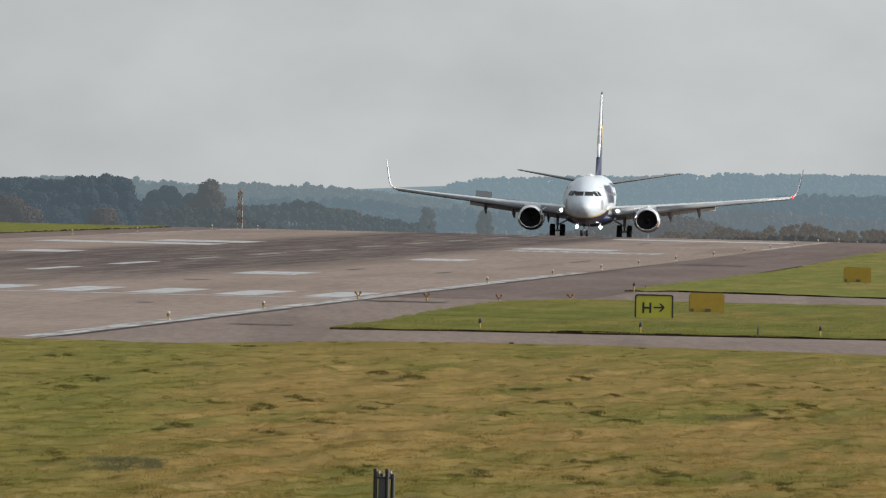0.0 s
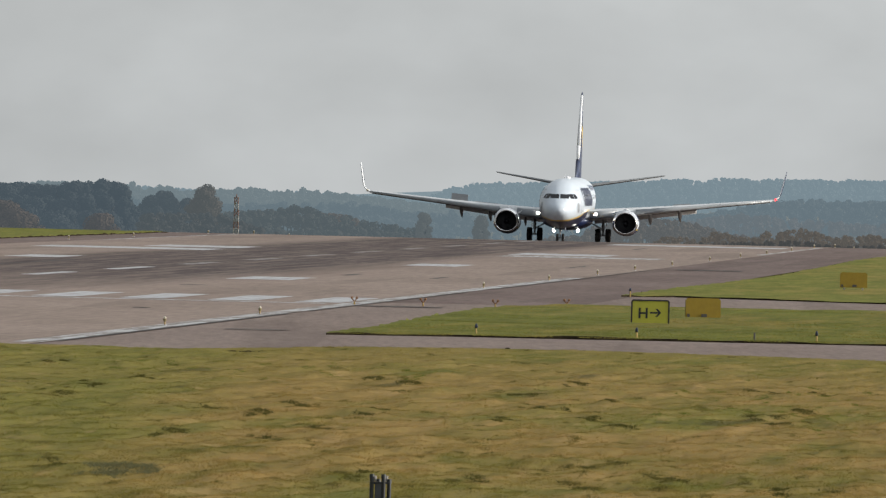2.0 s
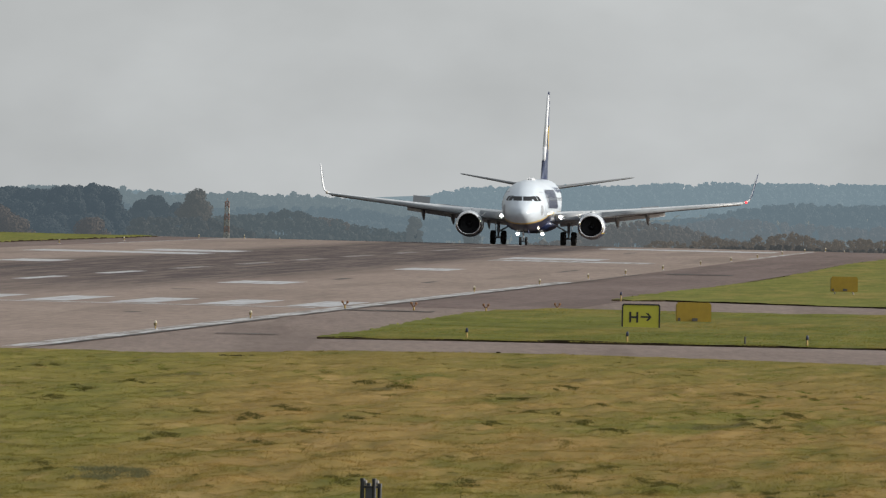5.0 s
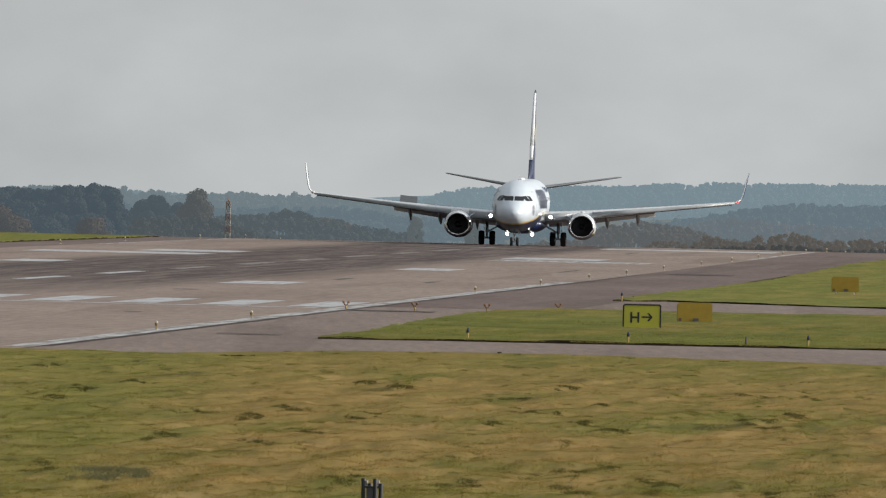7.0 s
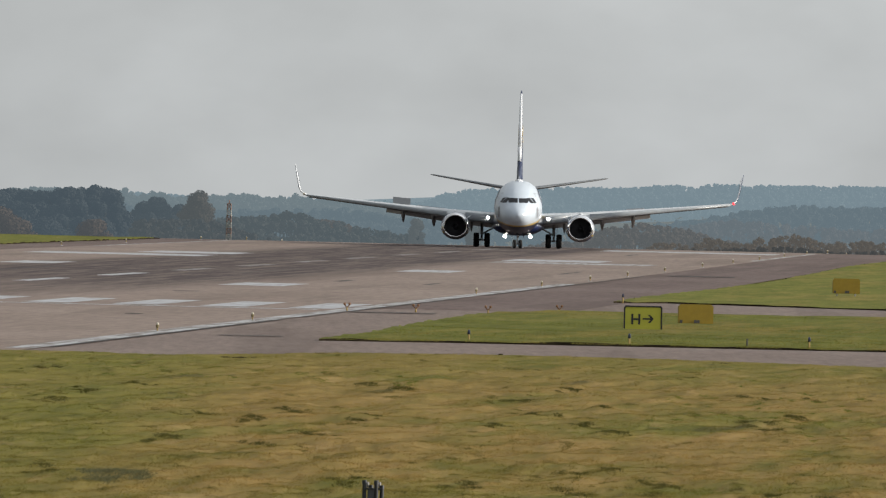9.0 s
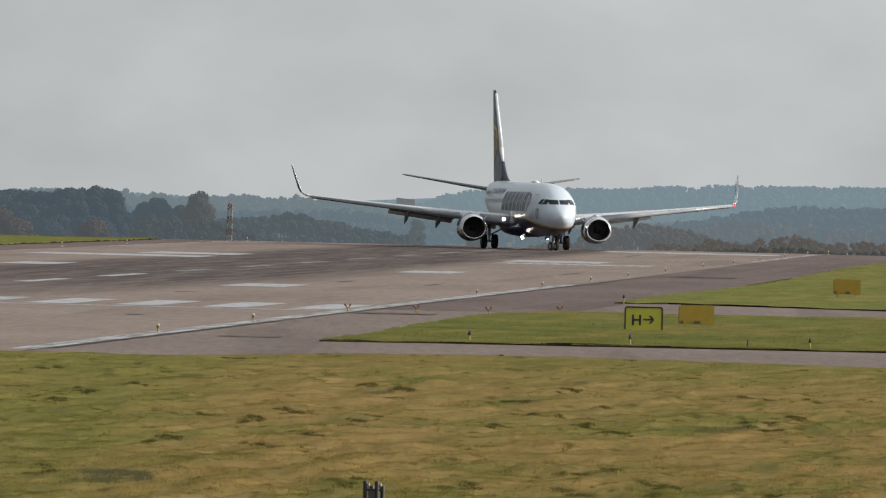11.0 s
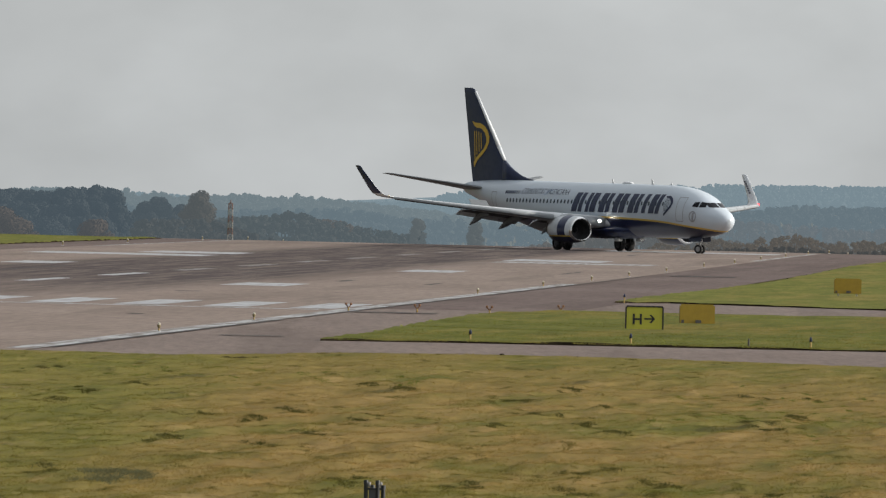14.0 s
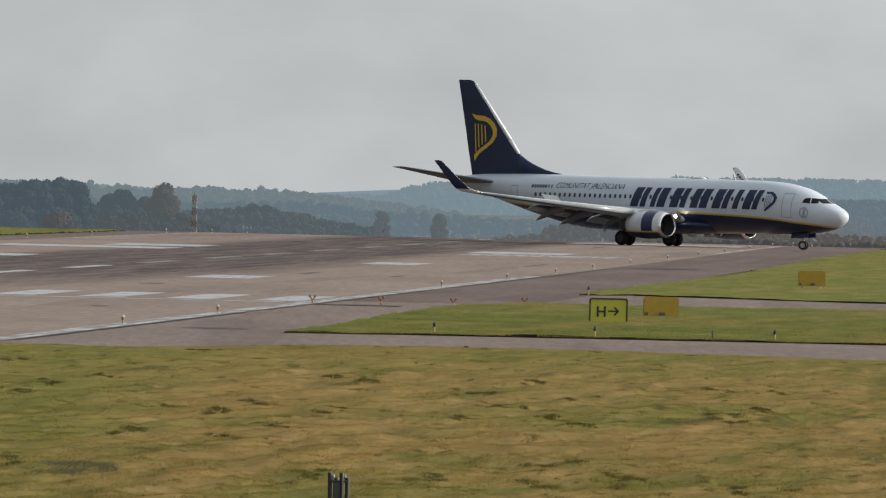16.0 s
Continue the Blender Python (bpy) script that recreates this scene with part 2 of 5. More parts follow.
SIGNBACK = plain("sign_back_yellow", (0.255, 0.170, 0.008), 0.6, vary=0.1, scale=3)
BLACK = plain("black_plastic", (0.014, 0.016, 0.020), 0.5, vary=0.2)
POSTYEL = plain("marker_post_yellow", (0.36, 0.25, 0.08), 0.7)
ORANGE = plain("fitting_orange", (0.22, 0.11, 0.055), 0.7)
BLUE = plain("blue_lens", (0.025, 0.035, 0.09), 0.3)
POSTPALE = plain("pale_housing", (0.21, 0.165, 0.075), 0.6)
CLEAR = glowing("pale_edge_lens", (0.48, 0.44, 0.36), 0.05)
# mast colours, greyed in the paint to imitate distance haze
MASTRED = plain("mast_red", (0.20, 0.125, 0.108), 0.7)
MASTWHITE = plain("mast_white", (0.30, 0.29, 0.28), 0.7)
BARK = plain("bark", (0.07, 0.065, 0.06), 0.9)


# backdrop of distance: woods over 1.5 km away, their haze painted as emission
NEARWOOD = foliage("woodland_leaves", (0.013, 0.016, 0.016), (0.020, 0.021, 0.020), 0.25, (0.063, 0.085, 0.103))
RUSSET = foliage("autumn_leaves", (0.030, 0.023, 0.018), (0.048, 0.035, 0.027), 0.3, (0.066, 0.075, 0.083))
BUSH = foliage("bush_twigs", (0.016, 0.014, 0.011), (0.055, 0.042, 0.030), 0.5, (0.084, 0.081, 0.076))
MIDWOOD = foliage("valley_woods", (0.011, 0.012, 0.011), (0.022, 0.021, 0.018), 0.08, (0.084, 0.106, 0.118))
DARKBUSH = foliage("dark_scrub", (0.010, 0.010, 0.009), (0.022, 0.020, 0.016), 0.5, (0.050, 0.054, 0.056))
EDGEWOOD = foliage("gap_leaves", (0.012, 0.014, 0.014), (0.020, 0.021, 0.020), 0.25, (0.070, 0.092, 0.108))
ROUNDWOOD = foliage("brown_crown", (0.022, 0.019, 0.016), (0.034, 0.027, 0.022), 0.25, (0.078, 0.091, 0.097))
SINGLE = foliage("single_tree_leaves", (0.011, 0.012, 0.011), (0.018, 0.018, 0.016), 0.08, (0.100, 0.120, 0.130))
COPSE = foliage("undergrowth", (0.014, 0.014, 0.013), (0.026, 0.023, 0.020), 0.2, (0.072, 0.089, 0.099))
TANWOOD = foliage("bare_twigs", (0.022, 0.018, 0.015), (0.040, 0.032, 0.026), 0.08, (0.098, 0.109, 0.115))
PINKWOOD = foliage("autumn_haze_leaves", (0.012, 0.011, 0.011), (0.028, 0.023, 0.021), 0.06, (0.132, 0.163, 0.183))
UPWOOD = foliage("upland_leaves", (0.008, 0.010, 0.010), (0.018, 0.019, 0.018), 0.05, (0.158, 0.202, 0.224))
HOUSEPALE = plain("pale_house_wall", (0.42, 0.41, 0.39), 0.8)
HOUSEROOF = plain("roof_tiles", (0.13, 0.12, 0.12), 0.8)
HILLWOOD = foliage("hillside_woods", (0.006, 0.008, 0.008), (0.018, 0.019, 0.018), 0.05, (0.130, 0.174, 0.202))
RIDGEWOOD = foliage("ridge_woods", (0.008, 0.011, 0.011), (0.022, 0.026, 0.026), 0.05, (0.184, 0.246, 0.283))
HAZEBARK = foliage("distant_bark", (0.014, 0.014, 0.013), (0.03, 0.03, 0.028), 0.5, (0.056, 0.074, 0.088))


# ---- mesh helpers ----
def mesh_of(name, bm, mats):
    me = bpy.data.meshes.new(name)
    bm.normal_update()
    bm.to_mesh(me)
    bm.free()
    for m in mats if isinstance(mats, (list, tuple)) else [mats]:
        me.materials.append(m)
    return me


def part(name, bm, mats, parent, label="", smooth=True):
    me = mesh_of(name, bm, mats)
    if smooth:
        me.shade_smooth()
    ob = new(name, me)
    ob.parent = parent
    return tagged(ob, label)


def soften(ob, degrees=40):
    ob.data.set_sharp_from_angle(angle=radians(degrees))
    return ob


def raw(name, verts, faces, mats, kind="", label="", category="", smooth=False):
    me = bpy.data.meshes.new(name)
    me.from_pydata(verts, [], faces)
    for m in mats if isinstance(mats, (list, tuple)) else [mats]:
        me.materials.append(m)
    if smooth:
        me.shade_smooth()
    return tagged(new(name, me), label, category, "", kind)


def box(bm, c, size, m=None, mat=0):
    vs = bmesh.ops.create_cube(bm, size=1.0)["verts"]
    t = Matrix.Translation(c) @ (m or Matrix()) @ Matrix.Diagonal((*size, 1))
    bmesh.ops.transform(bm, matrix=t, verts=vs)
    for f in {f for v in vs for f in v.link_faces}:
        f.material_index = mat
    return vs


def rod(bm, a, b, r0, r1=None, n=10, mat=0):
    a, b = Vector(a), Vector(b)
    d = b - a
    vs = bmesh.ops.create_cone(bm, cap_ends=True, segments=n, radius1=r0, radius2=r0 if r1 is None else r1, depth=d.length)["verts"]
    bmesh.ops.transform(bm, matrix=Matrix.Translation((a + b) / 2) @ d.to_track_quat("Z", "Y").to_matrix().to_4x4(), verts=vs)
    for f in {f for v in vs for f in v.link_faces}:
        f.material_index = mat
    return vs


def loft(bm, rings, closed=True, caps=True):
    rows = [[bm.verts.new(p) for p in r] for r in rings]
    n = len(rows[0])
    for a, b in zip(rows, rows[1:]):
        for i in range(n if closed else n - 1):
            j = (i + 1) % n
            bm.faces.new((a[i], a[j], b[j], b[i]))
    if caps:
        bm.faces.new(rows[0][::-1])
        bm.faces.new(rows[-1])
    bmesh.ops.recalc_face_normals(bm, faces=bm.faces)
    return rows


def slab(bm, pts, axis, depth):
    """A flat polygon given depth along an axis."""
    a = [bm.verts.new(p) for p in pts]
    b = [bm.verts.new(Vector(p) + Vector(axis) * depth) for p in pts]
    bm.faces.new(a)
    bm.faces.new(b[::-1])
    for i in range(len(pts)):
        j = (i + 1) % len(pts)
        bm.faces.new((a[i], b[i], b[j], a[j]))
    bmesh.ops.recalc_face_normals(bm, faces=bm.faces)


def smoothed(keys, x):
    """Smooth interpolation through rows of (x, values...)."""
    i = max(0, min(len(keys) - 2, next((k for k in range(len(keys) - 1) if x <= keys[k + 1][0]), len(keys) - 2)))
    a, b = keys[i], keys[i + 1]
    p, q = keys[max(0, i - 1)], keys[min(len(keys) - 1, i + 2)]
    h = b[0] - a[0]
    u = (x - a[0]) / h
    out = []
    for k in range(1, len(a)):
        ma = (b[k] - p[k]) / (b[0] - p[0]) * h
        mb = (q[k] - a[k]) / (q[0] - a[0]) * h
        out.append((2 * u**3 - 3 * u**2 + 1) * a[k] + (u**3 - 2 * u**2 + u) * ma + (3 * u**2 - 2 * u**3) * b[k] + (u**3 - u**2) * mb)
    return out


# ---- the ground ----
def ground_height(y):
    a = max(0.0, min(1.0, (y - 900) / 450))
    z = 0.1 * a * a * (3 - 2 * a)
    if y < 1385:
        return z
    if y < 1650:
        return z - 0.38 * ((y - 1385) / 95) ** 2
    z = z - 0.38 * (265 / 95) ** 2
    keys = [(1650, z), (1800, z - 3.2), (2100, -11.0), (2500, -13.0), (3000, -11.0), (3500, -8.0), (4200, -7.0), (4800, -4.0), (5600, -3.0), (9000, -3.0)]
    return smoothed(keys, min(y, 8999))[0]


def ridge(x, y, base):
    """The last bank below the skyline trees."""
    a = max(0.0, min(1.0, (y - 4500) / 140))
    top = float(np.interp(x, [-110, -60, -42, -22, -5, 17, 40, 70, 117, 170], [-1.3, -1.8, -2.4, -1.0, -0.1, 1.4, 2.5, 3.5, 4.1, 4.5]))
    return base + a * a * (3 - 2 * a) * (top - base)


def far_height(x, y):
    """The land beyond the brow: it rises towards the right-hand ridge."""
    f = max(0.0, min(1.0, (y - 2600) / 2000))
    return ridge(x, y, ground_height(y) + f * (4.0 * max(-1, min(1.3, x / 70)) + 0.8 * math.sin(x / 17.0 + y / 300.0)))


def ground_sheet():
    xs = [-4000, -1500, -600, -300] + list(range(-180, 181, 15)) + [300, 600, 1500, 4000]
    ys = [-3000, -800, -150, -30, 0, 40, 120, 240, 400, 560, 700, 850, 1000, 1150, 1300] + list(range(1350, 1700, 12)) + list(range(1700, 5000, 60)) + [5400, 7000, 9000]
    verts = []
    for y in ys:
        for x in xs:
            z = -0.12 + (far_height(x, y) if y > 1500 else ground_height(y))
            # the mound on which the camera stands
            z += 3.7 * math.exp(-(x * x + y * y) / 900.0)
            verts.append((x, y, z))
    n = len(xs)
    faces = [(j * n + i, j * n + i + 1, j * n + n + i + 1, j * n + n + i) for j in range(len(ys) - 1) for i in range(n - 1)]
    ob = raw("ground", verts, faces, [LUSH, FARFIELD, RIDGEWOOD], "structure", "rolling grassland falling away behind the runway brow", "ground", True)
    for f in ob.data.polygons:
        # far land takes the materials that glow with painted haze
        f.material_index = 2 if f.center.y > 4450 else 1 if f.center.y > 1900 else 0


ground_sheet()

# Runway frame: y along the runway, x across from its centre line.
ANGLE = 2.83
RW = pose(-33.1, 597.0, 0.0, 0, 0, -ANGLE)
RWI = RW.inverted()


def runway_z(u, v):
    return ground_height((RW @ Vector((v, u, 0))).y)


def strip(name, mat, v0, v1, u0, u1, lift, label, parent=None, kind="structure", step=12.0, cols=1):
    """A thin sheet laid on the runway's profile, in the runway's own frame."""
    nu = max(1, math.ceil((u1 - u0) / step))
    verts, faces = [], []
    for i in range(nu + 1):
        u = u0 + (u1 - u0) * i / nu
        for j in range(cols + 1):
            v = v0 + (v1 - v0) * j / cols
            verts.append((v, u, runway_z(u, v) + lift))
    c = cols + 1
    for i in range(nu):
        for j in range(cols):
            faces.append((i * c + j, i * c + j + 1, i * c + c + j + 1, i * c + c + j))
    ob = raw(name, verts, faces, mat)
    if parent:
        ob.parent = parent
        return tagged(ob, label)
    ob.matrix_basis = RW
    return tagged(ob, label, "runway" if "runway" in name else "road", "", kind)


def sheet(name, mat, pts, lift, label, category="taxiway"):
    verts = [(x, y, ground_height(y) + lift) for x, y in pts]
    return raw(name, verts, [tuple(range(len(pts)))], mat, "structure", label, category)


sheet("taxiway", ASPHALT, [(-160, 508), (160, 508), (160, 800), (-160, 800)], -0.012, "worn grey-pink asphalt taxiways crossing before the runway")
strip("runway_shoulder", SHOULDER, -30.5, 31.8, 130, 1050, -0.006, "dark asphalt shoulder along the runway", cols=4)
runway = strip("runway", RUNWAY, -23.9, 23.9, -76, 1050, 0.006, "pale worn runway with dark tyre rubber along its middle", cols=6)


def marking(v0, v1, u0, u1, mat=PAINT, name="marking"):
    return strip(name, mat, v0, v1, u0, u1, 0.014, "", runway)


for side in (1, -1):
    a, b = sorted((side * 23.0, side * 23.9))
    strip("side_stripe", PALE, a, b, -66, 330, 0.014, "faded white side stripe", runway)
    strip("side_stripe", PALE, a + 0.2, b - 0.2, 640, 800, 0.014, "faded white side stripe", runway)
    for k in range(6):  # threshold bars
        a, b = sorted((side * (2.6 + 3.65 * k), side * (4.5 + 3.65 * k)))
        marking(a, b, 119, 149)
    for u, w0, w1, length in ((256, 9.4, 12.6, 23), (410, 10.0, 13.2, 23), (565, 9.0, 15.5, 26)):
        a, b = sorted((side * w0, side * w1))
        marking(a, b, u, u + length)
marking(-20.5, -9.0, 529, 551)
marking(8.0, 21.5, 752, 775)
marking(9.4, 20.0, 538, 556, PALE)
strip("threshold_line", PAINT, -22.4, 22.4, 112.6, 115.0, 0.014, "", runway)
for v0, v1, u0, u1 in ((25.9, 28.1, -8.2, -6.4), (17.4, 18.0, 70.5, 73.5), (17.5, 17.9, 294, 307), (10.5, 11.7, 204, 207), (12.3, 12.8, 305, 319), (12.7, 13.1, 680, 705),
                       (24.2, 27.6, 105, 108), (25.2, 29.1, 428, 434), (-7.8, -7.5, 330, 390), (23.95, 24.15, -60, 60), (23.95, 24.1, 75, 200), (24.0, 24.15, 225, 420), (4.0, 4.2, 360, 420), (19.0, 19.3, 420, 450)):
    strip("tar_seal", TAR, v0, v1, u0, u1, 0.017, "dark tar repair", runway)
for k in range(14):  # centre line
    marking(-0.45, 0.45, 252 + 58.5 * k, 282 + 58.5 * k, PAINT if k < 2 else RUBBED)


def verge(name, mat, outline, z0, z1, label, step=1.2, rough=0.35):
    """A raised bed of turf with a ragged soil edge."""
    pts = []
    n = len(outline)
    for i in range(n):
        a, b = Vector(outline[i]), Vector(outline[(i + 1) % n])
        k = max(1, min(160, int((b - a).length / step)))
        for j in range(k):
            p = a.lerp(b, j / k)
            d = (b - a).normalized()
            w = rough * (noise.noise((p.x * 0.9, p.y * 0.35, 3.0)) + 0.5 * noise.noise((p.x * 3, p.y * 1.1, 9.0)))
            pts.append((p.x + d.y * w, p.y - d.x * w * 4))
    bm = bmesh.new()
    top = [bm.verts.new((x, y, ground_height(y) + z1 * (0.7 + 1.0 * noise.noise((x * 1.3, y * 0.4, 0))))) for x, y in pts]
    low = [bm.verts.new((x, y, ground_height(y) + z0)) for x, y in pts]
    bm.faces.new(top)
    for i in range(len(pts)):
        j = (i + 1) % len(pts)
        bm.faces.new((low[i], low[j], top[j], top[i])).material_index = 1
    bmesh.ops.recalc_face_normals(bm, faces=bm.faces)
    bmesh.ops.triangulate(bm, faces=[f for f in bm.faces if len(f.verts) > 4])
    ob = new(name, mesh_of(name, bm, [mat, SOIL]))
    return tagged(ob, label, "grass", "", "structure")


ISLAND = [(-4.1, 578), (0, 581), (14, 584), (60, 588), (120, 590), (120, 733), (40, 731), (14.7, 729), (7.5, 726), (5.2, 724), (3.2, 718), (1.6, 703), (-0.5, 659), (-1.7, 630), (-2.6, 605)]
verge("grass_island", LUSH, ISLAND, -0.05, 0.10, "green grass island between the taxiways with a dark soil edge", rough=0.10)
FARSIDE = [(7.8, 791), (10.4, 797), (20, 783), (60, 770), (160, 770), (160, 1420), (40, 1415), (32.5, 1275), (27.7, 1189), (23.9, 1102), (18.1, 978), (13.7, 899), (9.6, 832)]
verge("grass_field", LUSH, FARSIDE, -0.05, 0.07, "bright green mown field beside the runway shoulder", rough=0.16)
LEFTSIDE = [(-31.4, 1229), (-25.6, 1343), (-23.0, 1400), (-90, 1400), (-200, 1200), (-200, 1000), (-43, 1000)]
verge("grass_field", LUSH, LEFTSIDE, -0.05, 0.10, "strip of green grass beyond the runway's far shoulder")


# ---- the airliner: x forward from the main wheels, y to its left, z up ----
NOSE = 19.9  # metres from the main wheels to the nose tip
SHELL = [  # from the nose: half width, crown, keel
    (0.0, 0.04, 2.68, 2.60), (0.12, 0.34, 2.91, 2.33), (0.4, 0.64, 3.14, 2.06), (0.9, 0.94, 3.40, 1.79), (1.6, 1.18, 3.70, 1.56), (2.4, 1.38, 4.12, 1.41),
    (3.3, 1.57, 4.53, 1.31), (4.4, 1.74, 4.86, 1.23), (5.8, 1.86, 5.11, 1.19), (7.5, 1.88, 5.25, 1.18), (10.0, 1.88, 5.30, 1.18), (24.0, 1.88, 5.36, 1.18),
    (26.5, 1.87, 5.38, 1.32), (29.0, 1.78, 5.40, 1.78), (32.0, 1.54, 5.40, 2.50), (35.0, 1.12, 5.36, 3.30), (37.5, 0.66, 5.27, 3.95), (39.0, 0.34, 5.10, 4.34), (39.5, 0.10, 4.88, 4.56),
]


def shell(s):
    return smoothed(SHELL, s)


def shell_y(s, z):
    """Half width of the fuselage at a height."""
    hw, top, low = shell(s)
    mid, half = (top + low) / 2 - 0.04, (top - low) / 2
    q = max(-1.0, min(1.0, (z - mid) / half))
    return hw * max(0.0, 1 - abs(q) ** 2.1) ** (1 / 2.1)


def livery():
    m, nt, b = material("fuselage_livery", 0.30, coat=0.12)
    s = xyz(nt, coords(nt))
    edge = nt.nodes.new("ShaderNodeFloatCurve")
    pts = edge.mapping.curves[0].points
    keys = [(-20, 3.9), (-15, 3.15), (-8, 2.72), (0, 2.62), (8, 2.50), (13, 2.30), (16, 2.02), (18.2, 1.80), (20, 1.5)]
    while len(pts) < len(keys):
        pts.new(0.5, 0.5)
    for p, (x, z) in zip(pts, keys):
        p.location = ((x + 20) / 40, z / 5)
    edge.mapping.update()
    nt.links.new(span(nt, s["X"], -20, 20, smooth=False), edge.inputs["Value"])
    d = calc(nt, "SUBTRACT", s["Z"], calc(nt, "MULTIPLY", edge.outputs[0], 5.0))
    dirt = grain(nt, coords(nt, (0.25, 1, 1)), 1.3, 5)
    white = ramp(nt, dirt, [(0.3, (0.50, 0.56, 0.63)), (0.7, (0.57, 0.63, 0.70))])
    navy = ramp(nt, dirt, [(0.3, (0.007, 0.011, 0.040)), (0.7, (0.012, 0.019, 0.062))])
    col = blend(nt, span(nt, d, -0.01, 0.01), navy, (0.58, 0.40, 0.07))
    col = blend(nt, span(nt, d, 0.13, 0.15), col, white)
    nt.links.new(col, b.inputs["Base Color"])
    return m


def cowl():
    m, nt, b = material("engine_cowl_paint", 0.28, coat=0.3)
    s = xyz(nt, coords(nt))
    band = calc(nt, "MULTIPLY", span(nt, s["X"], -1.85, -1.83), span(nt, s["X"], -0.75, -0.73, 1, 0))
    dirt = grain(nt, coords(nt), 1.5, 4)
    white = ramp(nt, dirt, [(0.3, (0.56, 0.59, 0.63)), (0.7, (0.66, 0.69, 0.72))])
    col = blend(nt, band, white, (0.012, 0.020, 0.070))
    col = blend(nt, span(nt, s["Z"], -0.45, -0.44, 1, 0), col, (0.60, 0.42, 0.07))
    col = blend(nt, span(nt, s["Z"], -0.55, -0.54, 1, 0), col, (0.010, 0.016, 0.055))
    nt.links.new(col, b.inputs["Base Color"])
    return m


def on_side(bm, pts, side, out=0.012, mat=0):
    """A patch of (s, z) points wrapped on the fuselage's side, triangulated in rows."""
    vs = [bm.verts.new((NOSE - s, side * (shell_y(s, z) + out), z)) for s, z in pts]
    f = bm.faces.new(vs)
    f.material_index = mat
    return f


def side_grid(bm, corners, side, nz=6, ns=2, out=0.012):
    """A four-cornered patch (s, z) wrapped on the side, in small quads. Corners: low aft, low fore, high fore, high aft."""
    la, lf, hf, ha = [Vector(c) for c in corners]
    rows = []
    for i in range(nz + 1):
        a, b = la.lerp(ha, i / nz), lf.lerp(hf, i / nz)
        row = []
        for j in range(ns + 1):
            p = a.lerp(b, j / ns)
            row.append(bm.verts.new((NOSE - p.x, side * (shell_y(p.x, p.y) + out), p.y)))
        rows.append(row)
    for i in range(nz):
        for j in range(ns):
            q = (rows[i][j], rows[i][j + 1], rows[i + 1][j + 1], rows[i + 1][j])
            bm.faces.new(q if side > 0 else q[::-1])


FOIL = [(0.0, 0.0), (0.012, 0.30), (0.05, 0.58), (0.14, 0.86), (0.32, 1.0), (0.55, 0.80), (0.8, 0.40), (1.0, 0.03)]


def foil(le, chord, thick, normal, tilt=0.0):
    """A wing section that runs aft from le. normal: its upward direction."""
    n = Vector(normal).normalized()
    back = Vector((-1, 0, 0)) * math.cos(tilt) - n * math.sin(tilt)
    nn = n * math.cos(tilt) + Vector((-1, 0, 0)) * math.sin(tilt)
    le = Vector(le)
    upper = [le + back * (chord * u) + nn * (thick * 0.58 * w) for u, w in FOIL]
    lower = [le + back * (chord * u) - nn * (thick * 0.42 * w) for u, w in FOIL[1:]]
    return upper + lower[::-1]


def wing_at(y):
    """Leading edge s, chord and height of the wing at a distance from the middle."""
    z = 2.15 + 0.103 * (y - 1.7) + 0.0004 * (y - 1.7) ** 2
    if y < 5.8:
        u = (y - 1.0) / 4.8
        return 14.65 + 2.25 * u, 7.4 - 2.15 * u, z
    u = (y - 5.8) / 11.2
    return 16.9 + 5.65 * u, 5.25 - 3.65 * u, z


